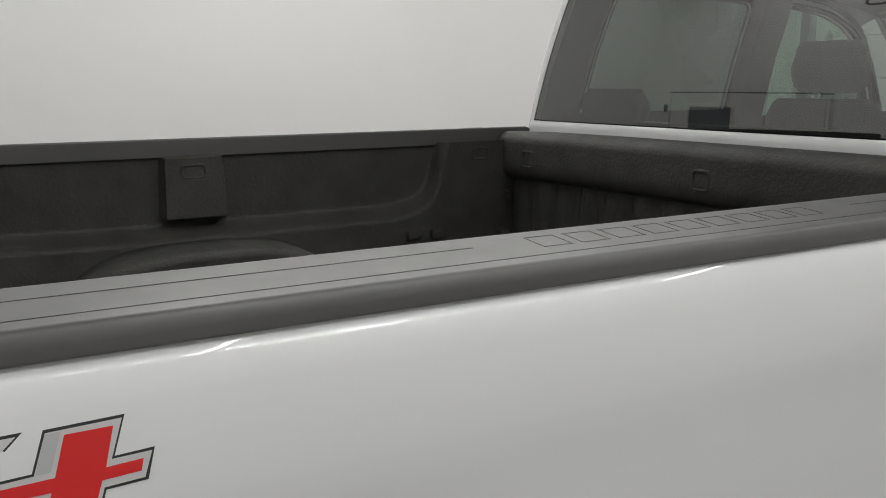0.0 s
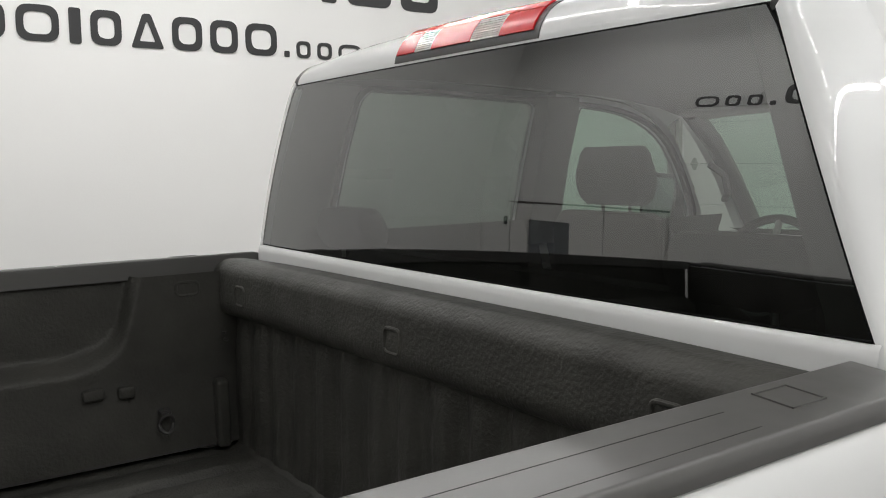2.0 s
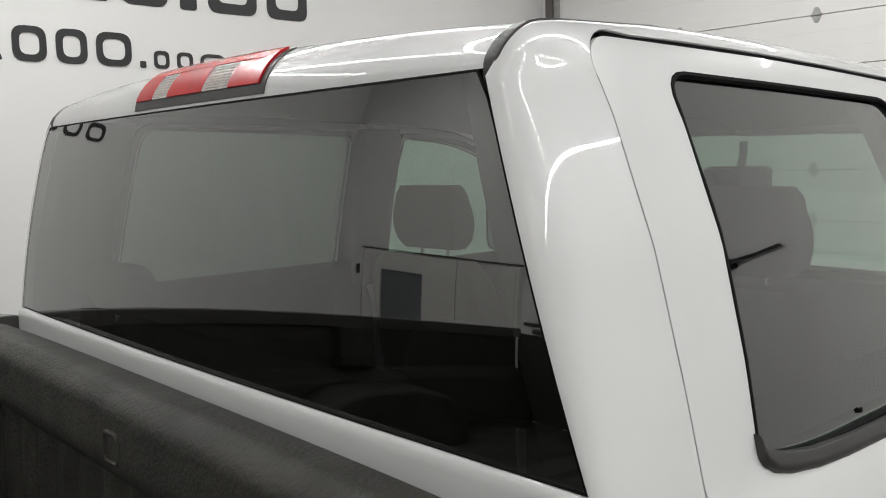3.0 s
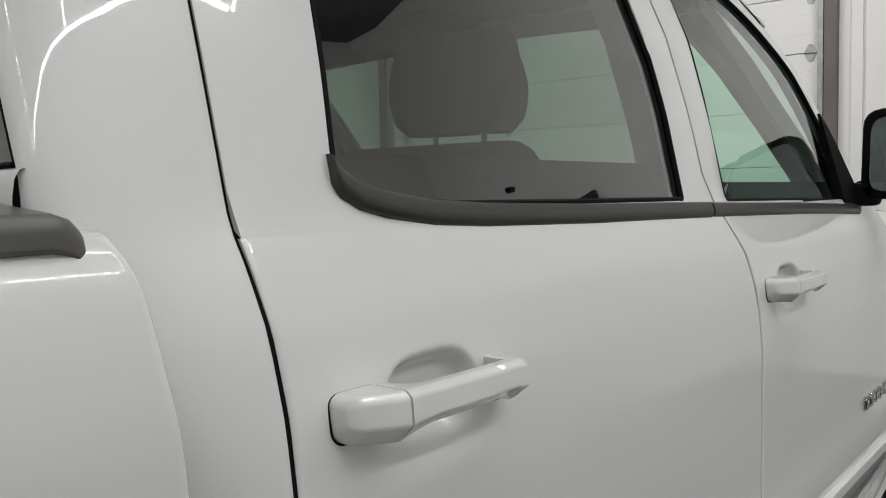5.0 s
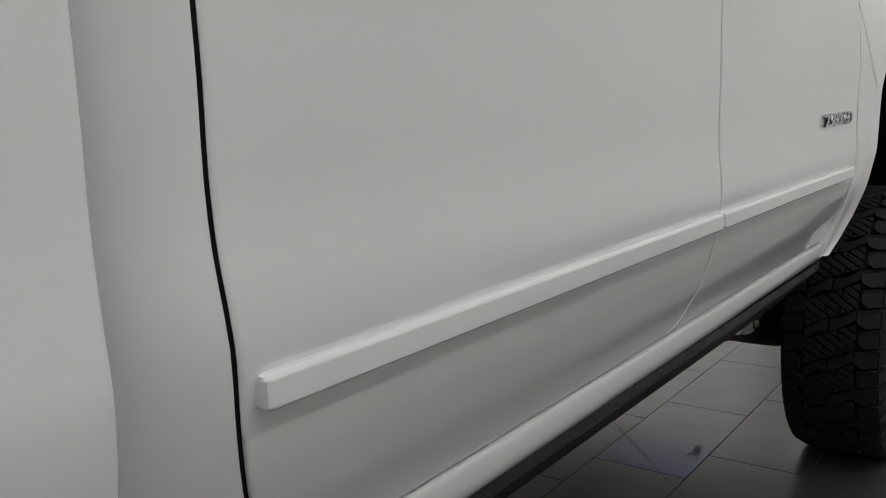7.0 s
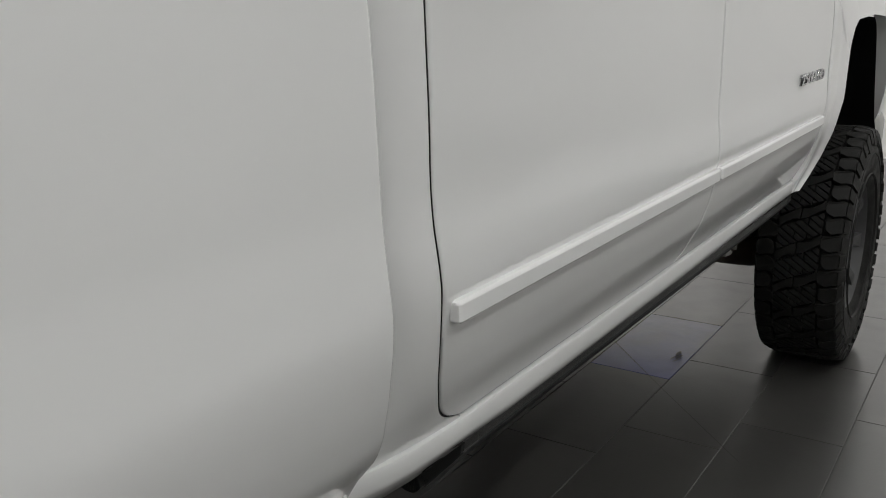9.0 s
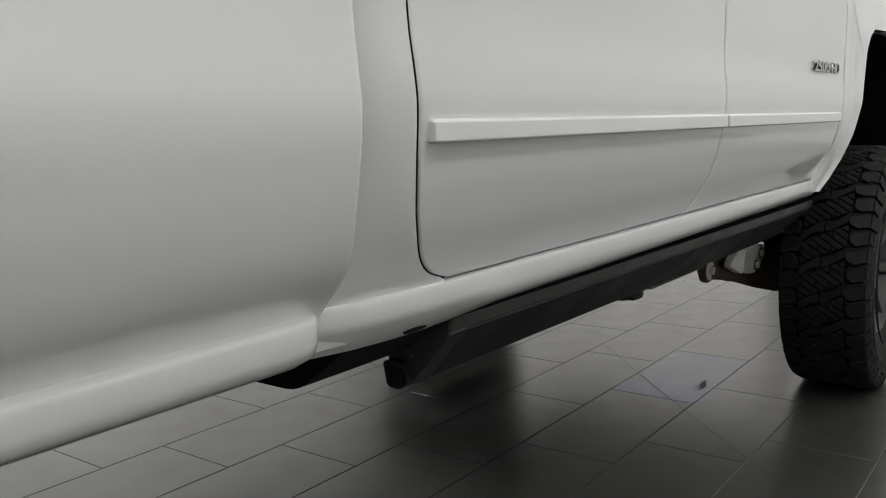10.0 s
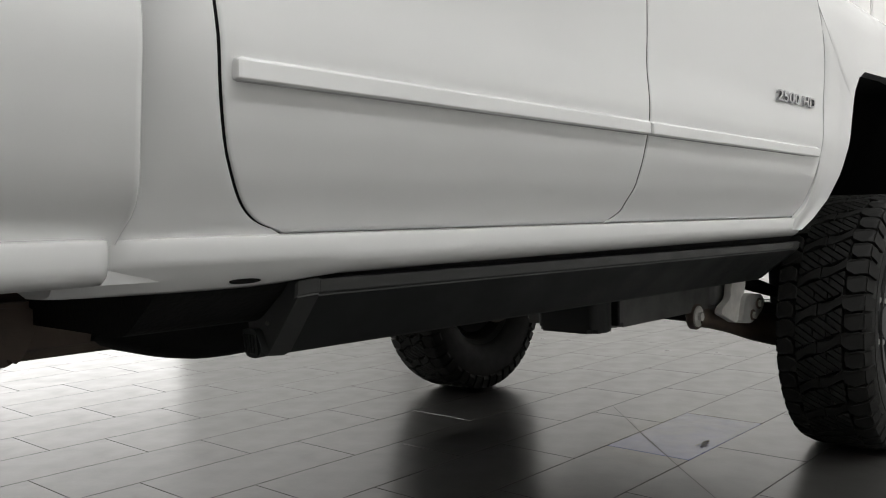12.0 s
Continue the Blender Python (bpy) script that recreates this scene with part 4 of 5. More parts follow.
def side_mirror(s):
    m = part("side_mirror", box(bmesh.new(), 1.70, 1.77, s * 0.93, s * 1.0, 1.600, 1.655, 0.012), RUBBER, truck, "black door mirror")
    bm = bmesh.new()
    rows = []
    for k, (x, w) in enumerate(((1.70, 1.0), (1.705, 1.03), (1.73, 1.02), (1.78, 0.93), (1.82, 0.72), (1.84, 0.4))):
        cy, cz = 1.072, 1.722
        ring = rounded([(cy - 0.105 * w, cz - 0.105 * w), (cy + 0.125 * w, cz - 0.095 * w), (cy + 0.125 * w, cz + 0.115 * w), (cy - 0.10 * w, cz + 0.100 * w)], 0.04, 4)
        rows.append([(x, s * a, b) for a, b in ring])
    loft(bm, rows, True, True)
    part("mirror_shell", bm, RUBBER, m)
    bm = bmesh.new()
    ring = rounded([(0.982, 1.632), (1.184, 1.640), (1.184, 1.820), (0.986, 1.808)], 0.035, 4)
    loft(bm, [[(1.698, s * a, b) for a, b in ring], [(1.6955, s * (1.08 + (a - 1.08) * 0.98), 1.725 + (b - 1.725) * 0.98) for a, b in ring]], True, True)
    part("mirror_glass", bm, MIRROR, m, "silvered mirror glass")
    bm = bmesh.new()
    tube(bm, [(1.735, s * 0.95, 1.63), (1.74, s * 0.985, 1.645), (1.745, s * 1.03, 1.67)], [0.03, 0.03, 0.035], 10, 0.7)
    part("mirror_arm", bm, RUBBER, m)


side_mirror(-1)
side_mirror(1)


# ---- cargo bed ----
BX0, BX1 = -2.36, -0.175          # rear and front end of the bed sides
RAIL_IN = 0.852
BED_Z = 1.13


bed_front = curve([(0.80, -0.1990), (0.826, -0.1970), (0.845, -0.1830), (0.87, -0.1860), (0.907, -0.1930), (0.95, -0.1980), (1.0, -0.1995), (1.06, -0.1990), (1.13, -0.1980), (1.20, -0.1950), (1.27, -0.1935), (1.36, -0.1945), (1.42, -0.1980), (1.48, -0.2020), (1.53, -0.2100), (1.60, -0.2210), (1.63, -0.2330)], 0.015)


def bed_side(s):
    rows = []
    for x in [BX0, BX0 + 0.004] + list(np.linspace(BX0 + 0.02, BX1 - 0.05, 40)) + [BX1 - 0.03, BX1 - 0.012, BX1 - 0.008, BX1 - 0.004, BX1 - 0.0015, BX1]:
        turn = 0.010 * (1 - math.sqrt(max(0.0, 1 - max(0.0, 1 - (BX1 - x) / 0.012) ** 2)))
        line = []
        for z in [0.820, 0.8205] + list(np.linspace(0.824, 1.56, 56)) + list(np.linspace(1.57, 1.628, 14)):
            shift = bed_front(z) - BX1
            line.append((x + shift * max(0, 1 - (BX1 - x) / 0.5), s * (bed_y(z) - turn - (0.02 if z == 0.820 else 0)), z))
        line.append((line[-1][0], s * 0.90, 1.631))
        rows.append(line)
    edge = rows[-1]
    rows.append([(x - 0.001, (abs(y) - 0.010) * s, z) for x, y, z in edge])
    rows.append([(-0.295, (abs(y) - 0.014) * s, z) for x, y, z in edge])
    rows.append([(-0.297, 0.0, z) for x, y, z in edge])
    return loft(bmesh.new(), rows)


def cap_top(y):
    return 1.6505 - 0.095 * (abs(y) - 0.868)


def pressed(bm, shapes, s, up):
    """Thin ridges that follow the slope of the cap's top."""
    for a, b, c, d in shapes:
        rows = [[(x, s * y, cap_top(y) + h) for y, h in ((c, -0.002), (c, up), (d, up), (d, -0.002))] for x in (a, b)]
        loft(bm, rows, True, True)
    return bm


def rail_cap(s):
    inner = RAIL_IN + (0.014 if s < 0 else 0)
    prof = rounded([(inner, 1.600, 0.003), (inner, cap_top(inner), 0.006), (0.915, cap_top(0.915), 0.02), (0.9625, cap_top(0.9625), 0.004), (0.9668, 1.632, 0.004), (0.9675, 1.619, 0.002), (0.960, 1.6165, 0.002), (inner + 0.01, 1.6165, 0.002)], 0.004, 4)
    rows = []
    for x in [BX0, BX0 + 0.01] + list(np.linspace(BX0 + 0.05, -0.307, 30)) + [-0.275, -0.263, -0.256, -0.254]:
        k = max(0, (x + 0.275) / 0.021)
        low = 0.012 * k * k
        rows.append([(x, s * (y - low * 0.5 if y > 0.91 else y), max(z - low, 1.6)) for y, z in prof])
    return loft(bmesh.new(), rows, True, True)


for s in (-1, 1):
    side = part("bed_side", bed_side(s), PAINT, truck, "white outer side of the cargo bed", sharp=55)
    bm = bmesh.new()
    prof = [(0.90, 0.829), (0.951, 0.8282), (0.957, 0.8258), (0.959, 0.821), (0.9585, 0.800), (0.953, 0.786), (0.940, 0.777), (0.90, 0.774)]
    loft(bm, [[(x, s * (y - k), z) for y, z in prof] for x, k in ((-0.95, 0), (-0.8, 0), (-0.5, 0), (-0.27, 0), (-0.245, 0.001), (-0.230, 0.004), (-0.219, 0.010), (-0.211, 0.018), (-0.205, 0.030), (-0.203, 0.045))], True, True)
    part("bed_side_lip", bm, PAINT, side, "white lower lip of the bed side")
    cap = part("rail_cap", rail_cap(s), CAP, truck, "dark grey plastic bed rail cap")
    # fine raised lines and shapes pressed into the cap
    for y in (0.902, 0.944):
        for x0, x1 in ((-2.3, -1.585), (-1.045, -0.56)) if y < 0.92 else ((-2.3, -0.56),):
            part("groove", pressed(bmesh.new(), [(x0, x1, y - 0.0005, y + 0.0005)], s, 0.0004), TRIM, cap)
    n = 9
    for k in range(n):
        x0 = -1.52 + k * 0.0455
        part("embossed_shape", pressed(bmesh.new(), [(x0, x0 + 0.034, 0.889, 0.8903), (x0, x0 + 0.034, 0.9217, 0.923), (x0, x0 + 0.0013, 0.889, 0.923), (x0 + 0.0327, x0 + 0.034, 0.889, 0.923)], s, 0.0005), CAP, cap)
    part("pocket_cover", pressed(bmesh.new(), [(-0.49, -0.43, 0.884, 0.886), (-0.49, -0.43, 0.930, 0.932), (-0.49, -0.488, 0.884, 0.932), (-0.432, -0.43, 0.884, 0.932)], s, 0.0018), CAP, cap, "square outline of the stake pocket cover")

    # inner wall: a recessed upper panel above a shelf, a proud front part, wheel house
    shelf_z = curve([(-2.4, 1.40), (-1.55, 1.385), (-0.78, 1.392), (-0.70, 1.41), (-0.655, 1.45), (-0.635, 1.50), (-0.62, 1.60), (-0.61, 1.64)], 0.02)
    rows = []
    for x in list(np.linspace(-2.34, -0.8, 36)) + list(np.linspace(-0.79, -0.58, 30)) + list(np.linspace(-0.57, -0.345, 12)):
        sz = shelf_z(x)
        line = []
        for z in [1.612] + list(np.linspace(1.60, 1.15, 60)):
            t = min(1, max(0, (sz + 0.035 - z) / 0.05)) if x < -0.60 else 1.0
            t = t * t * (3 - 2 * t)
            base = 0.862 + (0.806 - 0.862) * t
            base -= 0.025 * max(0, (1.36 - z) / 0.25)
            line.append((x, s * base, z))
        rows.append(line)
    inner = part("bed_inner_wall", loft(bmesh.new(), rows), LINER, truck, "black sprayed inner wall of the bed", sharp=70)
    bm = bmesh.new()
    boss = []
    for z, w, d in ((1.606, 0.085, 0.0), (1.600, 0.088, 0.034), (1.56, 0.090, 0.038), (1.50, 0.093, 0.044), (1.45, 0.095, 0.050), (1.437, 0.095, 0.050), (1.430, 0.09, 0.0)):
        boss.append([(-1.395 - w, s * 0.864, z), (-1.395 - w + 0.012, s * (0.864 - d), z), (-1.395, s * (0.864 - d - 0.002), z), (-1.395 + w - 0.012, s * (0.864 - d), z), (-1.395 + w, s * 0.864, z)])
    loft(bm, boss)
    part("stake_pocket_boss", bm, LINER, inner)
    bm = bmesh.new()
    ring = rounded([(-1.43, 1.545), (-1.365, 1.545), (-1.365, 1.58), (-1.43, 1.58)], 0.016, 5)
    tube(bm, [(x, s * 0.827, z) for x, z in ring] + [(ring[0][0], s * 0.827, ring[0][1])], 0.0052, 8)
    part("pressed_ring", bm, LINER, inner)
    bm = bmesh.new()
    ring = rounded([(-0.515, 1.555), (-0.455, 1.555), (-0.455, 1.59), (-0.515, 1.59)], 0.014, 5)
    tube(bm, [(x, s * 0.8085, z) for x, z in ring] + [(ring[0][0], s * 0.8085, ring[0][1])], 0.0052, 8)
    part("pressed_ring", bm, LINER, inner)
    for x, z0, z1, w in ((-0.735, 1.317, 1.345, 0.026), (-0.655, 1.312, 1.342, 0.022)):
        part("liner_tab", box(bmesh.new(), x - w, x + w, s * 0.785, s * 0.812, z0, z1, 0.008), LINER, inner)
    part("upright_rib", box(bmesh.new(), -0.43, -0.393, s * 0.765, s * 0.83, 1.14, 1.325, 0.012, 3), LINER, inner)
    # wheel house
    bm = bmesh.new()
    rows = []
    for k in range(25):
        a = math.pi * k / 24
        cx, cz = -1.40 + 0.37 * math.copysign(abs(math.cos(a)) ** 0.75, math.cos(a)), BED_Z + 0.245 * math.sin(a) ** 0.6
        rows.append([(cx, s * 0.83, cz), (cx, s * 0.70, cz), (cx, s * 0.655, cz - 0.004), (-1.40 + (cx + 1.40) * 0.97, s * 0.635, BED_Z + (cz - BED_Z) * 0.96), (-1.40 + (cx + 1.40) * 0.93, s * 0.628, BED_Z + (cz - BED_Z) * 0.90), (-1.40 + (cx + 1.40) * 0.9, s * 0.62, BED_Z)])
    part("wheel_house", loft(bm, rows), LINER, truck, "black wheel house in the bed", sharp=60)
    # folding tie-down loop
    bm = bmesh.new()
    tube(bm, [(-0.566 + 0.018 * math.cos(a), s * (0.775 - 0.012 * abs(math.sin(a))), 1.235 + 0.024 * math.sin(a)) for a in np.linspace(0, math.tau, 19)], 0.0045, 8)
    box(bm, -0.58, -0.552, s * 0.768, s * 0.80, 1.252, 1.268, 0.004)
    part("tie_down", bm, TRIM, truck, "dark steel tie-down loop")
    for x, z in ((-0.40, 1.448), (-0.396, 1.43)):
        part("bolt", tube(bmesh.new(), [(x, s * 0.79, z), (x + 0.004, s * 0.776, z)], 0.004, 8), TRIM, inner)

# bulkhead: a thick padded upper beam over a ribbed lower panel
prof = rounded([(-0.30, 1.49, 0.01), (-0.30, 1.644, 0.012), (-0.362, 1.646, 0.014), (-0.394, 1.622, 0.016), (-0.401, 1.530, 0.022), (-0.388, 1.502, 0.014), (-0.345, 1.488, 0.01)], 0.02, 5)
rows = []
for y in [-0.858, -0.855] + list(np.linspace(-0.84, 0.84, 41)) + [0.855, 0.858]:
    k = 0.008 if abs(y) > 0.856 else 0.0
    rows.append([(x + k * (1 if x < -0.35 else -1), y, z - 0.008 * (abs(y) / 0.858) ** 4) for x, z in prof])
bulk = part("bulkhead", loft(bmesh.new(), rows, True, True), LINER, truck, "black sprayed front wall of the bed", sharp=60)
for y in (0.668, -0.051, -0.70):
    bm = bmesh.new()
    ring = rounded([(y - 0.026, 1.535), (y + 0.026, 1.535), (y + 0.026, 1.582), (y - 0.026, 1.582)], 0.012, 5)
    tube(bm, [(-0.3985, a, b) for a, b in ring] + [(-0.3985, *ring[0])], 0.0042, 8)
    part("pressed_ring", bm, LINER, bulk)
rows = []
for k in range(221):
    y = -0.80 + 1.6 * k / 220
    w = 0.008 * max(-0.6, min(0.6, math.sin(y * math.tau / 0.115))) / 0.6
    rows.append([(-0.352 + w * 0.2, y, 1.52), (-0.352 + w * 0.4, y, 1.47), (-0.354 + w, y, 1.42), (-0.358 + w, y, 1.20), (-0.364 + w * 0.3, y, 1.14), (-0.38, y, 1.128)])
part("bulkhead_panel", loft(bmesh.new(), rows), LINER, truck, "black ribbed panel below the bulkhead beam")
# bed floor with long ribs
rows = []
for k in range(161):
    y = -0.83 + 1.66 * k / 160
    u = (y / 0.155) % 1
    rib = 0.014 * max(0, min(1, (min(u, 1 - u) - 0.12) / 0.06))
    rows.append([(-2.36, y, BED_Z - 0.01 + rib), (-1.2, y, BED_Z - 0.01 + rib), (-0.46, y, BED_Z - 0.01 + rib), (-0.43, y, BED_Z - 0.002), (-0.35, y, BED_Z + 0.004)])
part("bed_floor", loft(bmesh.new(), rows), LINER, truck, "black ribbed bed floor")
tg = part("tailgate", box(bmesh.new(), -2.44, -2.365, -0.80, 0.80, 1.00, 1.645, 0.018, 3), PAINT, truck, "white closed tailgate")
part("tailgate_liner", box(bmesh.new(), -2.364, -2.352, -0.86, 0.86, 1.13, 1.625, 0.004), LINER, tg)
part("tailgate_cap", box(bmesh.new(), -2.45, -2.35, -0.79, 0.79, 1.632, 1.662, 0.01), CAP, tg)
part("rear_bumper", box(bmesh.new(), -2.62, -2.45, -0.98, 0.98, 0.72, 0.98, 0.04, 3), STEEL, truck, "grey rear bumper")


# decal on the bed side: a red figure with silver and black outlines
def decal():
    black = [(-1.906, 1.579), (-1.915, 1.553), (-1.889, 1.554), (-1.895, 1.533), (-1.922, 1.532), (-1.933, 1.499), (-1.968, 1.499), (-1.961, 1.531), (-2.007, 1.531), (-2.002, 1.551), (-1.965, 1.552), (-1.956, 1.578)]
    silver = [(-1.908, 1.577), (-1.917, 1.5515), (-1.891, 1.552), (-1.897, 1.535), (-1.923, 1.534), (-1.934, 1.501), (-1.965, 1.501), (-1.959, 1.533), (-2.005, 1.533), (-2.001, 1.549), (-1.964, 1.5505), (-1.955, 1.576)]
    red = [(-1.914, 1.573), (-1.921, 1.547), (-1.897, 1.548), (-1.899, 1.540), (-1.924, 1.539), (-1.935, 1.507), (-1.963, 1.507), (-1.955, 1.538), (-2.003, 1.538), (-2.001, 1.546), (-1.952, 1.547), (-1.944, 1.573)]
    grey = [(-1.955, 1.5755), (-1.946, 1.5755), (-1.954, 1.551), (-1.963, 1.551)]
    bar = [(-1.968, 1.579), (-2.06, 1.578), (-2.06, 1.53), (-2.01, 1.54)]
    bar2 = [(-1.972, 1.577), (-2.058, 1.576), (-2.058, 1.534), (-2.011, 1.543)]
    d = None
    for k, (pts, mat, out) in enumerate(((black, DECAL_K, 0.0004), (silver, DECAL_W, 0.0008), (red, DECAL_R, 0.0012), (grey, DECAL_S, 0.0012), (bar, DECAL_K, 0.0004), (bar2, DECAL_W, 0.0008))):
        bm = bmesh.new()
        loft(bm, [[(x, -bed_y(z) + 0.003, z) for x, z in pts], [(x, -bed_y(z) - out, z) for x, z in pts]], True, True)
        ob = part("decal" if k == 0 else "decal_layer", bm, mat, truck if k == 0 else d, "red figure decal with silver and black outline" if k == 0 else "")
        d = d or ob


decal()


# ---- wheels ----
def make_wheel(x, y, s):
    w = new("wheel")
    w.parent = truck
    w.location = (x, y, 0.448)
    R, half = 0.452, 0.160
    prof = [(0.232, -0.115), (0.25, -0.135), (0.30, -0.157), (0.36, -0.162), (0.405, -0.155), (0.428, -0.142), (0.426, -0.12), (0.428, 0.0), (0.426, 0.12), (0.428, 0.142), (0.405, 0.155), (0.36, 0.162), (0.30, 0.157), (0.25, 0.135), (0.232, 0.115)]
    tyre = part("tyre", spin(bmesh.new(), prof, (0, 0, 0), 72), TYRE, w, "black off-road tyre")
    # tread: wavy cross bands with slanted bars between them, and rounded shoulder lugs
    verts, faces = [], []

    def crown(y, r):
        return r - 0.014 * max(0, (abs(y) - 0.10) / 0.055) ** 2

    def lump(poly, r1=R, keep=0.0022):
        """One rubber block over an outline of (across, around) metres, with a bevelled top edge."""
        m = len(poly)
        cy, ca = sum(q[0] for q in poly) / m, sum(q[1] for q in poly) / m
        base = len(verts)
        for r, k in ((0.418, -0.0015), (r1 - 0.0022, 0.0), (r1, keep)):
            for y, v in poly:
                d = math.hypot(y - cy, v - ca)
                f = max(0.3, 1 - k / max(d, 1e-6))
                yy, vv = cy + (y - cy) * f, ca + (v - ca) * f
                rr = crown(yy, r)
                verts.append((rr * math.cos(-vv / R), yy, rr * math.sin(-vv / R)))
        for lev in (0, m):
            faces.extend((base + lev + j, base + lev + (j + 1) % m, base + lev + m + (j + 1) % m, base + lev + m + j) for j in range(m))
        faces.append(tuple(base + 2 * m + j for j in range(m)))

    def clip(poly, ny, nv, d):
        """Keeps the part of an outline with ny*y + nv*v <= d."""
        out = []
        for j, p in enumerate(poly):
            q = poly[(j + 1) % len(poly)]
            e, f = ny * p[0] + nv * p[1] - d, ny * q[0] + nv * q[1] - d
            if e <= 0:
                out.append(p)
            if e * f < 0:
                out.append((p[0] + (q[0] - p[0]) * e / (e - f), p[1] + (q[1] - p[1]) * e / (e - f)))
        return out

    def area(poly):
        return abs(sum(p[0] * q[1] - q[0] * p[1] for p, q in zip(poly, poly[1:] + poly[:1]))) / 2

    n = 46
    pitch = math.tau * R / n
    L = 2 * pitch
    W = 0.080
    lean, fall = -0.42, 0.62
    for g in range(n // 2):
        v0 = g * L
        # wavy band in two blocks
        for y0, y1 in ((-W, -0.006), (-0.002, W)):
            top, low = [], []
            for y in np.linspace(y0, y1, 5):
                mid = v0 + lean * y + 0.006 * math.sin(y / W * math.pi * 1.3)
                half = 0.0165 + 0.003 * math.cos(y / W * 5.0)
                top.append((float(y), mid - half))
                low.append((float(y), mid + half))
            lump(top + low[::-1])
        # slanted bars filling the space to the next band
        for k in range(-5, 6):
            c = v0 + L / 2 + k * 0.0262
            for y0, y1 in ((-W, -0.020), (-0.0165, W)) if k % 2 else ((-W, 0.026), (0.0295, W)):
                bar = [(y0, c + fall * y0 - 0.0108), (y1, c + fall * y1 - 0.0108), (y1, c + fall * y1 + 0.0108), (y0, c + fall * y0 + 0.0108)]
                bar = clip(bar, lean, -1, -(v0 + 0.0235))
                bar = clip(bar, -lean, 1, v0 + L - 0.0235) if len(bar) > 2 else bar
                if len(bar) > 2 and area(bar) > 1.6e-4:
                    lump(bar, R - 0.0008)
        for sy in (-1, 1):
            for k in (0, 1):
                c = v0 + (k + (0.5 if sy > 0 else 0.15)) * pitch
                h = pitch * 0.5 - 0.0028
                tip = 0.079 if k else 0.088
                bend = 0.006 * sy
                outer = [(tip + 0.004, -h * 0.75), (0.112, -h + bend), (0.134, -h), (0.150, -h * 0.9), (0.150, h * 0.9), (0.134, h), (0.112, h + bend), (tip + 0.004, h * 0.75), (tip, h * 0.3), (tip, -h * 0.3)]
                lump([(sy * y, c + v) for y, v in outer])
                # lug running down the sidewall, longer and shorter in turn
                base = len(verts)
                for ua in (-1, 1):
                    for r, yy in ((0.440, 0.1535), (0.385 if k else 0.400, 0.166 + 0.004 * k), (0.380, 0.156), (0.43, 0.138)):
                        ang = -(c + ua * pitch * (0.40 if k else 0.33)) / R
                        verts.append((r * math.cos(ang), sy * yy, r * math.sin(ang)))
                faces.extend([tuple(base + q for q in f) for f in ((0, 1, 5, 4), (0, 4, 7, 3), (0, 3, 2, 1), (4, 5, 6, 7), (1, 2, 6, 5))])
    me = bpy.data.meshes.new("tread")
    me.from_pydata(verts, [], faces)
    me.materials.append(TYRE)
    t = new("tread", me)
    t.parent = tyre
    tagged(t, "chunky rubber tread blocks", kind="stuff")
    # sidewall rings
    for r in (0.275, 0.352):
        part("sidewall_ring", spin(bmesh.new(), [(r - 0.004, 0.1555), (r, 0.164), (r + 0.004, 0.1585)], (0, 0, 0), 64), TYRE, tyre)
    rim = part("rim", spin(bmesh.new(), [(0.235, -0.118), (0.245, -0.125), (0.236, -0.110), (0.215, -0.09), (0.21, 0.05), (0.222, 0.10), (0.236, 0.112), (0.247, 0.126), (0.238, 0.132), (0.226, 0.118), (0.19, 0.07), (0.06, 0.045), (0.055, 0.10), (0.001, 0.10)], (0, 0, 0), 64), RIM, w, "dark grey alloy rim")
    for k in range(8):
        a = k * math.tau / 8
        bm = bmesh.new()
        rows = []
        for r, hw, y0, y1 in ((0.055, 0.022, 0.05, 0.085), (0.12, 0.022, 0.06, 0.098), (0.18, 0.028, 0.07, 0.108), (0.225, 0.04, 0.085, 0.118)):
            rows.append([(r * math.cos(a) - q * math.sin(a), yy, r * math.sin(a) + q * math.cos(a)) for q, yy in ((-hw, y0), (-hw * 0.7, y1), (hw * 0.7, y1), (hw, y0))])
        loft(bm, rows, True, True)
        part("spoke", bm, RIM, rim)
        r2 = 0.042
        part("wheel_nut", tube(bmesh.new(), [(r2 * 1.9 * math.cos(a + 0.39), 0.05, r2 * 1.9 * math.sin(a + 0.39)), (r2 * 1.9 * math.cos(a + 0.39), 0.088, r2 * 1.9 * math.sin(a + 0.39))], 0.011, 6), STEEL, rim)
    part("brake_disc", spin(bmesh.new(), [(0.05, -0.05), (0.175, -0.05), (0.175, -0.02), (0.05, -0.02)], (0, 0, 0), 40), UNDER, w)
    part("hub", spin(bmesh.new(), [(0.001, -0.16), (0.07, -0.16), (0.085, -0.1), (0.085, -0.02), (0.001, -0.02)], (0, 0, 0), 24), UNDER, w)
    for ob in w.children_recursive:
        ob.data.transform(Matrix.Diagonal((1, 0.9, 1, 1)))
    if s < 0:
        w.rotation_euler = (0, 0, math.pi)
    return w


first = make_wheel(2.665, 0.935, 1)
for x, y, s in ((2.665, -0.905, -1), (-1.36, 0.905, 1), (-1.36, -0.905, -1)):
    copy_thing(first, pose(x, y, 0.448, 0, 37 * (x > 0), 180 if s < 0 else 0))


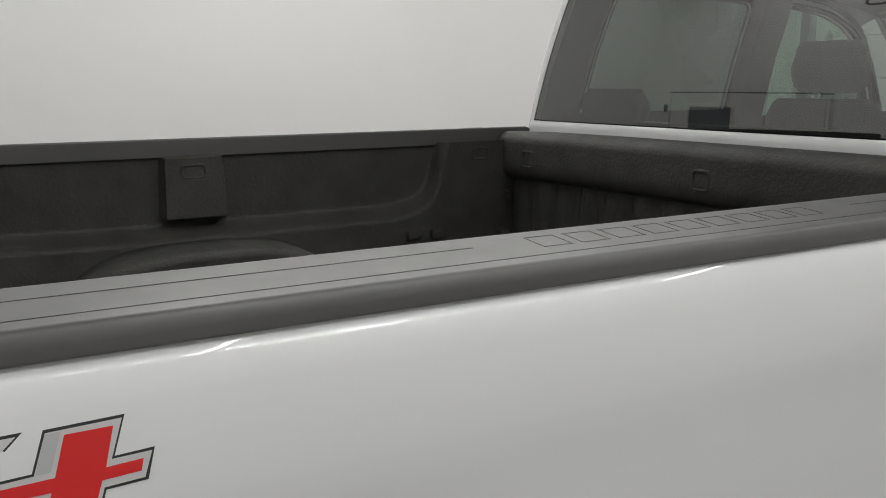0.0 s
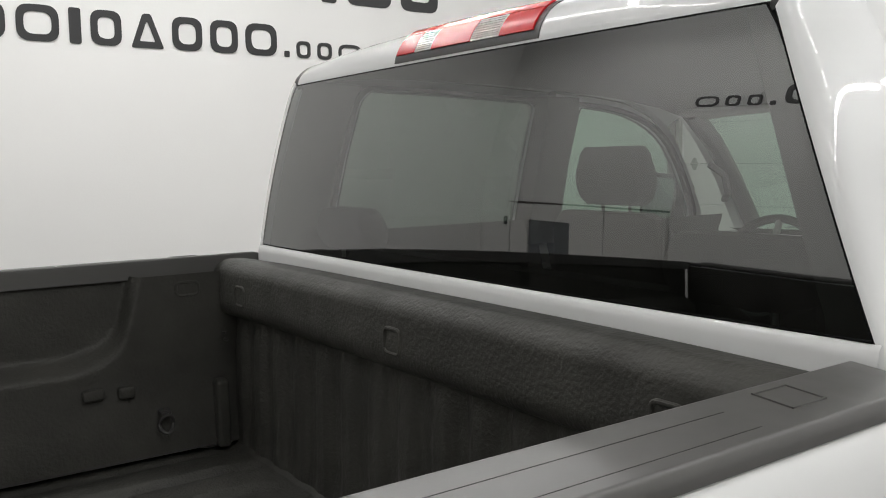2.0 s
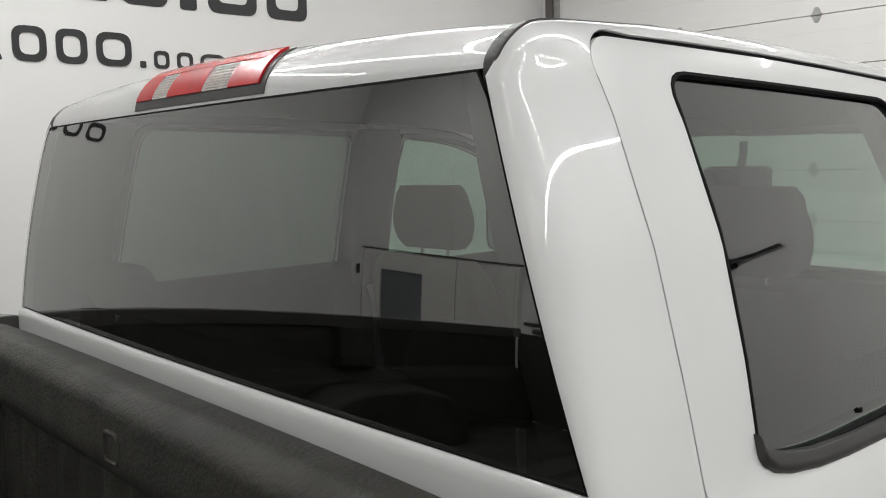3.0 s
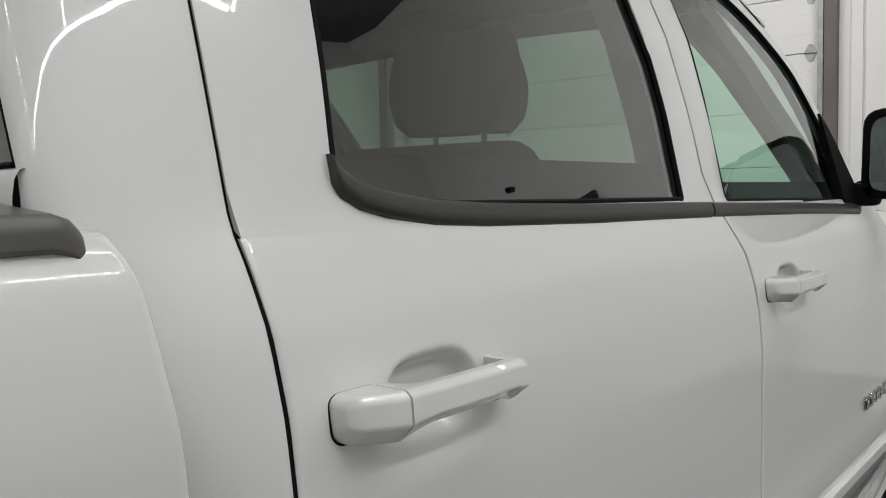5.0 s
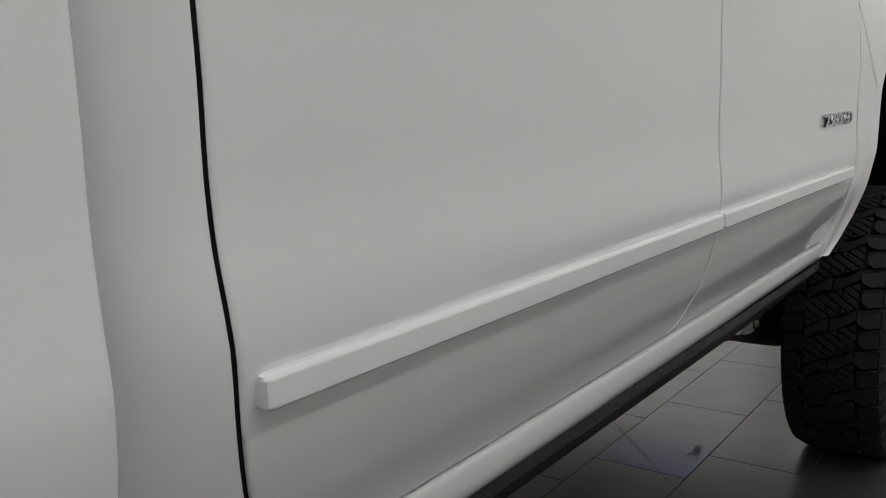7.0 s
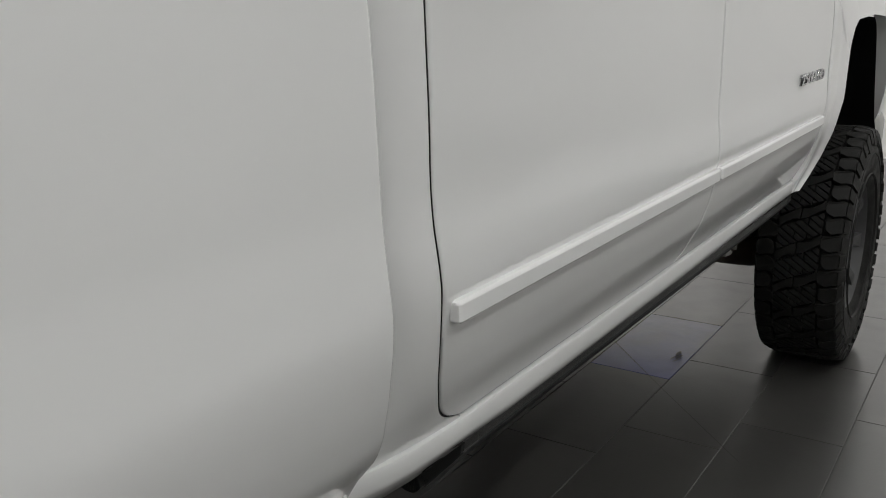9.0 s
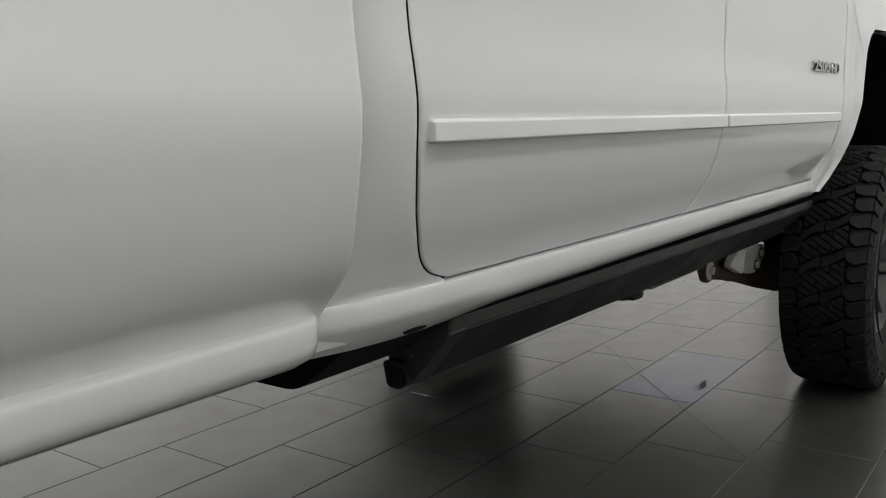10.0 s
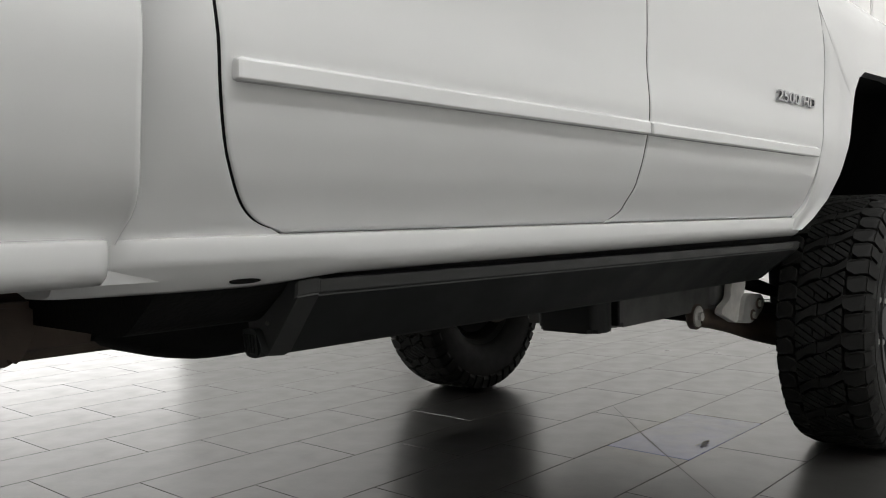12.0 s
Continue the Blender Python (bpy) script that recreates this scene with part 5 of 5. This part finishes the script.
# ---- side steps and underbody ----
def side_step(s):
    prof = [(0.80, 0.735), (0.905, 0.765), (0.914, 0.762), (0.912, 0.744), (0.910, 0.7415), (0.9105, 0.739), (0.834, 0.656), (0.822, 0.650), (0.808, 0.655), (0.80, 0.68)]
    rows = []
    for x in (0.092, 0.10, 0.5, 1.0, 1.5, 1.93, 1.995):
        drop = 0.0055 * (x - 0.09)
        row = []
        for y, z in prof:
            xx = x
            if x > 1.96:
                xx = x + 0.03 - 0.13 * max(0, (0.745 - z) / 0.09)
            row.append((xx, s * y, z - drop))
        rows.append(row)
    st = part("side_step", loft(bmesh.new(), rows, True, True), STEP, truck, "black drop-down side step")
    bm = bmesh.new()
    rows = []
    for k, (x, g) in enumerate(((0.070, -0.004), (0.073, 0.0), (0.106, 0.0025), (0.110, 0.0015))):
        rows.append([(x + 0.010 * max(0, (0.745 - z) / 0.09), s * (y + g), z + (g if z > 0.7 else -g)) for y, z in prof])
    loft(bm, rows, True, True)
    part("end_cap", bm, STEP_CAP, st, "black plastic end cap")
    bm = bmesh.new()
    ring = rounded([(0.795, 0.690), (0.826, 0.692), (0.838, 0.662), (0.822, 0.648), (0.798, 0.650)], 0.008, 3)
    loft(bm, [[(x + 0.010 * max(0, (0.745 - z) / 0.09), s * y, z) for y, z in ring] for x in (0.058, 0.075)], True, True)
    pad = part("rubber_pad", bm, STEP, st)
    for k in range(5):
        part("pad_rib", tube(bmesh.new(), [(0.057 + 0.010 * (0.745 - z) / 0.09, s * (0.802 + k * 0.006), z) for z in (0.655, 0.684)], 0.0018, 6), STEP, pad)
    part("screw", tube(bmesh.new(), [(0.080, s * 0.842, 0.700), (0.072, s * 0.842, 0.700)], 0.0028, 8), CAP, st)
    part("top_strip", loft(bmesh.new(), [[(x, s * 0.9135, 0.7625 - 0.0055 * (x - 0.09)), (x, s * 0.9148, 0.7595 - 0.0055 * (x - 0.09)), (x, s * 0.9130, 0.7450 - 0.0055 * (x - 0.09)), (x, s * 0.911, 0.7445 - 0.0055 * (x - 0.09))] for x in (0.112, 0.6, 1.2, 1.97)]), STEP_CAP, st, "satin black strip along the top edge")
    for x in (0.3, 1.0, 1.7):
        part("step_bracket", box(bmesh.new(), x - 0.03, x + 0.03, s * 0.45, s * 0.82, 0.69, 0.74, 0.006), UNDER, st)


for s in (-1, 1):
    side_step(s)
    bm = bmesh.new()
    tube(bm, [(-2.4, s * 0.46, 0.80), (-1.9, s * 0.46, 0.84), (-1.3, s * 0.46, 0.87), (-0.55, s * 0.48, 0.84), (-0.33, s * 0.48, 0.76), (-0.16, s * 0.48, 0.712), (1.6, s * 0.46, 0.71), (2.2, s * 0.40, 0.74), (3.4, s * 0.40, 0.76)], 0.075, 8)
    part("frame_rail", bm, FRAME, truck, "dark brown steel frame rail")
    bm = bmesh.new()
    prism(bm, rounded([(-0.245, 0.735), (-0.228, 0.680), (-0.198, 0.646), (-0.165, 0.640), (-0.145, 0.655), (-0.128, 0.690), (-0.122, 0.735)], 0.014, 4), "y", s * 0.565, s * 0.44)
    bmesh.ops.bevel(bm, geom=[e for e in bm.edges if abs(e.verts[0].co.y - e.verts[1].co.y) < 1e-4], offset=0.012, segments=3, affect="EDGES")
    part("hanger_bracket", bm, FRAME, truck, "brown cab mount bulging below the frame rail")
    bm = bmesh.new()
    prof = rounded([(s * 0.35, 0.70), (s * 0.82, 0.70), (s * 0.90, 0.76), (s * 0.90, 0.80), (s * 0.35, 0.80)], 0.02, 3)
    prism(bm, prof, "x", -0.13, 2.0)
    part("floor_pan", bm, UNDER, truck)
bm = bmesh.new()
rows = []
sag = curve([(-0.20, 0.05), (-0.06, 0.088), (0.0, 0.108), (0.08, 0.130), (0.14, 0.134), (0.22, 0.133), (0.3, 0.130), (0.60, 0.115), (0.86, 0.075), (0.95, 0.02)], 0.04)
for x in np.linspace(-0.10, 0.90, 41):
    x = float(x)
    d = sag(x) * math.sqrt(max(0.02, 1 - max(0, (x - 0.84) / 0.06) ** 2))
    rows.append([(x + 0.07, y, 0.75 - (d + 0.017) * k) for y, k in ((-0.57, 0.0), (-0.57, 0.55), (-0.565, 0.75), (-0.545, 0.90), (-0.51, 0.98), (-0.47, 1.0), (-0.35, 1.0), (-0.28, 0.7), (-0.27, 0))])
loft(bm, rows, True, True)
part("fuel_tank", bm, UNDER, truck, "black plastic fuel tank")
bm = bmesh.new()
prism(bm, rounded([(1.31, -0.44), (1.31, -0.62), (1.375, -0.628), (1.43, -0.61), (1.43, -0.44)], 0.02, 4), "z", 0.526, 0.74)
bmesh.ops.bevel(bm, geom=[e for e in bm.edges if all(v.co.z < 0.53 for v in e.verts)], offset=0.012, segments=3, affect="EDGES")
part("transfer_case", bm, STEP, truck, "black gearbox housing")
bm = bmesh.new()
prism(bm, rounded([(1.455, -0.30), (1.455, -0.545), (1.50, -0.597), (2.085, -0.600), (2.10, -0.620), (2.215, -0.620), (2.235, -0.59), (2.235, -0.30)], 0.012, 4), "z", 0.523, 0.72)
bmesh.ops.bevel(bm, geom=[e for e in bm.edges if all(v.co.z < 0.53 for v in e.verts)], offset=0.014, segments=3, affect="EDGES")
shield = part("skid_shield", bm, SHIELD, truck, "grey-black plastic underbody shield")
part("shield_rib", box(bmesh.new(), 1.475, 1.49, -0.60, -0.55, 0.53, 0.72, 0.004), UNDER, shield)
bm = bmesh.new()
prof = rounded([(-0.95, 0.70), (-0.55, 0.63), (-0.16, 0.622), (0.06, 0.64), (0.06, 0.70), (-0.1, 0.76), (-0.9, 0.78)], 0.03, 4)
prism(bm, [(x, z + 0.072) for x, z in prof], "y", -0.2, 0.15)
part("muffler", bm, RUST, truck, "rust-brown exhaust muffler")
bm = bmesh.new()
tube(bm, [(-2.2, 0.35, 0.74), (-1.2, 0.3, 0.80), (-0.9, 0.05, 0.70), (-0.3, 0.0, 0.67), (0.9, 0.05, 0.64), (1.8, 0.2, 0.66)], 0.045, 10)
part("exhaust_pipe", bm, RUST, truck, "rust-brown exhaust pipe")
for s in (-1, 1):
    bm = bmesh.new()
    prism(bm, rounded([(2.142, 0.66), (2.251, 0.66), (2.247, 0.583), (2.212, 0.547), (2.183, 0.472), (2.165, 0.472), (2.043, 0.512), (2.055, 0.532), (2.121, 0.556)], 0.010, 3), "y", s * 0.656, s * 0.632)
    bmesh.ops.bevel(bm, geom=bm.edges[:], offset=0.003, segments=2, affect="EDGES")
    arm = part("torsion_bracket", bm, ZINC, truck, "pale cast suspension bracket")
    bm = bmesh.new()
    prism(bm, rounded([(2.212, 0.560), (2.269, 0.564), (2.341, 0.557), (2.378, 0.541), (2.370, 0.505), (2.312, 0.478), (2.255, 0.463), (2.181, 0.470), (2.195, 0.514)], 0.014, 3), "y", s * 0.672, s * 0.645)
    bmesh.ops.bevel(bm, geom=bm.edges[:], offset=0.003, segments=2, affect="EDGES")
    part("bolt_plate", bm, STEEL, arm, "grey cast plate with two bolts")
    for x, z in ((2.320, 0.525), (2.269, 0.490)):
        part("washer", tube(bmesh.new(), [(x, s * 0.668, z), (x, s * 0.676, z)], 0.019, 16), FRAME, arm, "dark washer")
        part("bolt", tube(bmesh.new(), [(x, s * 0.67, z), (x, s * 0.686, z)], 0.0125, 6), STEEL, arm)
    part("upper_link", tube(bmesh.new(), [(2.32, s * 0.57, 0.63), (2.45, s * 0.585, 0.585), (2.60, s * 0.62, 0.545), (2.72, s * 0.68, 0.53)], [0.035, 0.028, 0.022, 0.024], 8), UNDER, truck)
    bm = bmesh.new()
    tube(bm, [(1.995, s * 0.588, 0.503), (2.10, s * 0.585, 0.492), (2.30, s * 0.585, 0.458), (2.44, s * 0.61, 0.428), (2.55, s * 0.66, 0.405), (2.66, s * 0.74, 0.385)], [0.030, 0.036, 0.043, 0.054, 0.06, 0.055], 10)
    link = part("lower_control_arm", bm, FRAME, truck, "dark brown lower control arm")
    part("bush", spin(bmesh.new(), [(0.001, -0.012), (0.041, -0.012), (0.043, -0.008), (0.043, 0.008), (0.041, 0.012), (0.001, 0.012)], (1.985, s * 0.593, 0.508), 22), FRAME, link)
    part("bush_washer", spin(bmesh.new(), [(0.001, -0.016), (0.033, -0.016), (0.035, -0.013), (0.035, 0.013), (0.033, 0.016), (0.001, 0.016)], (1.985, s * 0.593, 0.508), 22), ZINC, link, "pale steel washer")
    part("bolt", tube(bmesh.new(), [(1.985, s * 0.60, 0.508), (1.985, s * 0.620, 0.508)], 0.015, 6), ZINC, link)
    bm = bmesh.new()
    tube(bm, [(2.66, s * 0.60, 0.95), (2.66, s * 0.63, 0.40)], 0.035, 10)
    part("shock_absorber", bm, UNDER, truck)
    bm = bmesh.new()
    tube(bm, [(2.60, 0, 0.47), (2.62, s * 0.35, 0.45), (2.66, s * 0.72, 0.448)], 0.05, 10)
    part("half_shaft", bm, UNDER, truck)
bm = bmesh.new()
tube(bm, [(-1.36, -0.74, 0.448), (-1.36, -0.15, 0.448), (-1.36, 0.15, 0.448), (-1.36, 0.74, 0.448)], [0.05, 0.06, 0.06, 0.05], 12)
bmesh.ops.create_uvsphere(bm, u_segments=16, v_segments=10, radius=0.17, matrix=Matrix.Translation((-1.36, 0, 0.45)))
part("rear_axle", bm, UNDER, truck)
bm = bmesh.new()
bmesh.ops.create_uvsphere(bm, u_segments=16, v_segments=10, radius=0.16, matrix=Matrix.Translation((2.62, 0.1, 0.52)))
part("front_differential", bm, UNDER, truck)


# ---- cab interior ----
bm = bmesh.new()
loft(bm, [[(x, y, roof_z(x, y) - 0.045) for y in np.linspace(-0.68, 0.68, 9)] for x in np.linspace(-0.17, 1.40, 9)])
part("headlining", bm, LINING, truck, "grey cloth headlining")
part("cabin_floor", box(bmesh.new(), -0.22, 1.95, -0.88, 0.88, 0.84, 0.92), DASH, truck)
for s in (-1, 1):
    for where, left, right in (("rear", rear_gap, mid_gap), ("front", mid_gap, front_gap)):
        bm = bmesh.new()
        loft(bm, [[(left(z) + 0.02, s * (door_y(z) - 0.06), z), (right(z) - 0.02, s * (door_y(z) - 0.06), z)] for z in (0.88, 1.2, 1.5, 1.60, 1.625, 1.657, 1.69 if where == 'rear' else 1.66)])
        part("door_card", bm, DASH, truck, "black inner door lining")
    bm = bmesh.new()
    rows = []
    for z in np.linspace(1.60, 2.10, 8):
        y = s * (door_y(z) - 0.03)
        x = mid_gap(z)
        rows.append([(x - 0.085, y, z), (x - 0.07, y - s * 0.05, z), (x + 0.07, y - s * 0.05, z), (x + 0.075, y, z)])
    loft(bm, rows)
    part("pillar_lining", bm, LINING, truck)
    bm = bmesh.new()
    rows = []
    for z in np.linspace(1.62, 2.11, 8):
        half, x = glass_edge(max(z, 1.676))
        rows.append([(x + 0.02, s * (half - 0.035), z), (x + 0.11, s * (door_y(z) - 0.07), z), (x + 0.24, s * (door_y(z) - 0.03), z)])
    loft(bm, rows)
    part("pillar_lining", bm, LINING, truck)
    bm = bmesh.new()
    tube(bm, [(1.36, s * 0.66, 2.06), (1.55, s * 0.70, 1.95), (1.72, s * 0.74, 1.82), (1.95, s * 0.80, 1.62)], 0.035, 8)
    part("pillar_lining", bm, LINING, truck)
bm = bmesh.new()
rows = []
for y in np.linspace(-0.86, 0.86, 15):
    bumpz = 0.035 * math.exp(-((y - 0.42) / 0.2) ** 2)
    rows.append([(1.62, y, 1.22), (1.56, y, 1.36), (1.60, y, 1.47 + bumpz), (1.68, y, 1.53 + bumpz), (1.95, y, 1.575), (2.02, y, 1.56)])
loft(bm, rows)
dash = part("dashboard", bm, DASH, truck, "black dashboard")
part("screen", box(bmesh.new(), 1.553, 1.575, -0.12, 0.12, 1.36, 1.49, 0.006), SCREEN, dash)


def seat(y, x, back_top, half, rear=False):
    d = part("rear_seat" if rear else "front_seat", box(bmesh.new(), x + 0.08, x + 0.55, y - half, y + half, 1.12, 1.26, 0.05, 3), CLOTH, truck, "dark cloth rear bench" if rear else "dark cloth front seat")
    bm = bmesh.new()
    rows = []
    for z, dx, w in ((1.14, 0.10, 1.0), (1.3, 0.07, 1.0), (1.5, 0.03, 0.97), (back_top - 0.06, -0.01, 0.86), (back_top - 0.015, -0.02, 0.80), (back_top, -0.025, 0.7)):
        t = 0.055 if z < back_top - 0.02 else 0.03
        rows.append([(x + dx + a, y + b, z) for a, b in rounded([(-t, -half * w), (t, -half * w * 0.96), (t, half * w * 0.96), (-t, half * w)], 0.035, 4)])
    loft(bm, rows, True, True)
    part("backrest", bm, CLOTH, d)
    return d


def headrest(d, y, x, z0, z1, half):
    bm = bmesh.new()
    rows = []
    for k in range(9):
        t = k / 8
        z = z0 + (z1 - z0) * t
        w = half * (0.90 + 0.10 * math.sin(math.pi * min(1, t * 1.3))) * (1 if 0 < k < 8 else 0.86)
        th = 0.045 * (0.75 + 0.35 * math.sin(math.pi * t))
        rows.append([(x + a - 0.012 * t, y + b, z) for a, b in rounded([(-th, -w), (th, -w * 0.94), (th, w * 0.94), (-th, w)], 0.04, 5)])
    loft(bm, rows, True, True)
    part("headrest", bm, CLOTH, d, "padded headrest on two steel posts")
    for q in (-0.055, 0.055):
        part("headrest_post", tube(bmesh.new(), [(x, y + q, z0 - 0.075), (x - 0.002, y + q, z0 + 0.02)], 0.006, 8), STEEL, d)


for y in (0.44, -0.48):
    headrest(seat(y, 0.72, 1.735, 0.255), y if y > 0 else -0.505, 0.735, 1.755, 1.932, 0.145)
rb = seat(0.0, -0.08, 1.675, 0.74, True)
for y in (0.60, -0.60):
    headrest(rb, y, -0.10, 1.665, 1.775, 0.135)
bm = bmesh.new()
c, ax = Vector((1.50, 0.43, 1.50)), Vector((-0.90, 0, 0.43)).normalized()
u, v = Vector((0, 1, 0)), ax.cross(Vector((0, 1, 0)))
tube(bm, [c + u * (0.19 * math.cos(a)) + v * (0.19 * math.sin(a)) for a in np.linspace(0, math.tau, 37)], 0.016, 8)
wheel = part("steering_wheel", bm, DASH, truck, "black steering wheel with silver spokes")
part("airbag_pad", box(bmesh.new(), 1.50, 1.535, 0.35, 0.51, 1.44, 1.55, 0.02, 3), DASH, wheel)
for a in (0.1, math.pi - 0.1, -math.pi / 2):
    part("spoke", tube(bmesh.new(), [c + u * (0.05 * math.cos(a)) + v * (0.05 * math.sin(a)), c + u * (0.185 * math.cos(a)) + v * (0.185 * math.sin(a))], 0.013, 8), STEEL, wheel)
part("steering_column", tube(bmesh.new(), [c, (1.68, 0.43, 1.41)], 0.045, 10), DASH, wheel)
rv = part("rear_view_mirror", box(bmesh.new(), 1.375, 1.40, -0.228, -0.024, 1.900, 1.964, 0.018, 3), DASH, truck, "black rear-view mirror")
part("mirror_glass", box(bmesh.new(), 1.372, 1.3745, -0.218, -0.034, 1.909, 1.955), MIRROR, rv)
part("mirror_stem", tube(bmesh.new(), [(1.40, -0.126, 1.945), (1.45, -0.11, 1.995), (1.47, -0.10, 2.03)], 0.012, 8), DASH, rv)
part("overhead_console", box(bmesh.new(), 1.10, 1.36, -0.14, 0.20, 2.055, 2.095, 0.012), LINING, truck)
for s in (-1, 1):
    part("sun_visor", box(bmesh.new(), 1.20, 1.36, s * 0.22 if s > 0 else -0.60, 0.60 if s > 0 else -0.22, 2.045, 2.062, 0.006), LINING, truck)
part("grab_handle", tube(bmesh.new(), [(1.52, 0.70, 1.87), (1.56, 0.66, 1.83), (1.60, 0.67, 1.76), (1.66, 0.73, 1.73)], 0.013, 8), DASH, truck)


# ---- floor of large tiles ----
L, W, J = 0.656, 0.3205, 0.0026
X0, Y0 = 0.771, 1.40


def tile_mesh():
    bm = bmesh.new()
    a, b, h = (L - J) / 2, (W - J) / 2, 0.010
    e = 0.0012
    rows = []
    for z, k in ((-h, 0), (-e, 0), (0, e)):
        rows.append([(-a + k, -b + k, z), (a - k, -b + k, z), (a - k, b - k, z), (-a + k, b - k, z)])
    loft(bm, rows, True)
    bm.faces.new([v for v in bm.verts][-4:])
    bmesh.ops.recalc_face_normals(bm, faces=bm.faces)
    me = bpy.data.meshes.new("tile")
    bm.to_mesh(me)
    bm.free()
    me.materials.append(TILE)
    return me


bm = bmesh.new()
box(bm, HX0, HX1, HY0, HY1, -0.2, -0.0035)
floor = tagged(part("floor", bm, GROUT, None, "grey porcelain tile floor in a staggered bond with dark joints", kind="structure"), category="floor")
tm = tile_mesh()
# this copy of the tile carries the blue light in its colour
blue_lit_tile = tm.copy()
blue_lit_tile.materials[0] = TILE_BLUE_LIT
verts, faces = [], []
near = 0
far = []
for r in range(-17, 27):
    yc = Y0 + W / 2 - r * W
    if not HY0 - W / 2 < yc < HY1 + W / 2:
        continue
    for c in range(-18, 15):
        xc = X0 + (r * L / 3) % L + (c + 0.5) * L
        if not HX0 - L / 2 < xc < HX1 + L / 2:
            continue
        if -0.4 < xc < 4.2 and -1.6 < yc < 2.8:
            near += 1
            ob = new("tile", blue_lit_tile if abs(xc - 2.411) < 0.1 and abs(yc + 0.362) < 0.1 else tm)
            ob.parent = floor
            ob.location = (xc, yc, 0)
        else:
            far.append((xc, yc))
a, b, e = (L - J) / 2, (W - J) / 2, 0.0012
for xc, yc in far:
    x0, x1, y0, y1 = max(xc - a, HX0), min(xc + a, HX1), max(yc - b, HY0), min(yc + b, HY1)
    if x1 - x0 < 0.01 or y1 - y0 < 0.01:
        continue
    i = len(verts)
    for z, k in ((-0.01, 0), (-e, 0), (0, e)):
        verts += [(x0 + k, y0 + k, z), (x1 - k, y0 + k, z), (x1 - k, y1 - k, z), (x0 + k, y1 - k, z)]
    faces.append((i + 8, i + 9, i + 10, i + 11))
    for q in (0, 4):
        faces += [(i + q + j, i + q + (j + 1) % 4, i + q + 4 + (j + 1) % 4, i + q + 4 + j) for j in range(4)]
me = bpy.data.meshes.new("far_tiles")
me.from_pydata(verts, [], faces)
me.materials.append(TILE)
ft = new("far_tiles", me)
ft.parent = floor
tagged(ft, "grey porcelain tiles", kind="stuff")
cut = bmesh.new()
loft(cut, [[(x + k * 0.0012, y - k * 0.0012, 0.0006) for k in (-1, 1)] for x, y in ((2.66, 0.10), (2.318, -0.216), (1.987, -0.532), (1.60, -0.915))])
part("diagonal_cut", cut, GROUT, floor, "dark diagonal saw cut across the tiles")

# a small smudge of thin dark streaks on a tile
bm = bmesh.new()
rng = random.Random(5)
for j in range(9):
    cx, cy = rng.uniform(-0.036, 0.036), rng.uniform(-0.013, 0.013)
    a0, ln, th = rng.uniform(-0.5, 0.4), rng.uniform(0.010, 0.032), rng.uniform(0.002, 0.006)
    ring = []
    for k in range(14):
        a = math.tau * k / 14
        u, v = ln * math.cos(a) * rng.uniform(0.7, 1.1), th * math.sin(a) * rng.uniform(0.5, 1.3)
        ring.append((cx + u * math.cos(a0) - v * math.sin(a0), cy + u * math.sin(a0) + v * math.cos(a0), j * 0.00005))
    bm.faces.new([bm.verts.new(p) for p in ring])
smear = part("smear", bm, SMUDGE, floor, "dark smear on the tiles")
smear.location = (2.31, -0.475, 0.0024)
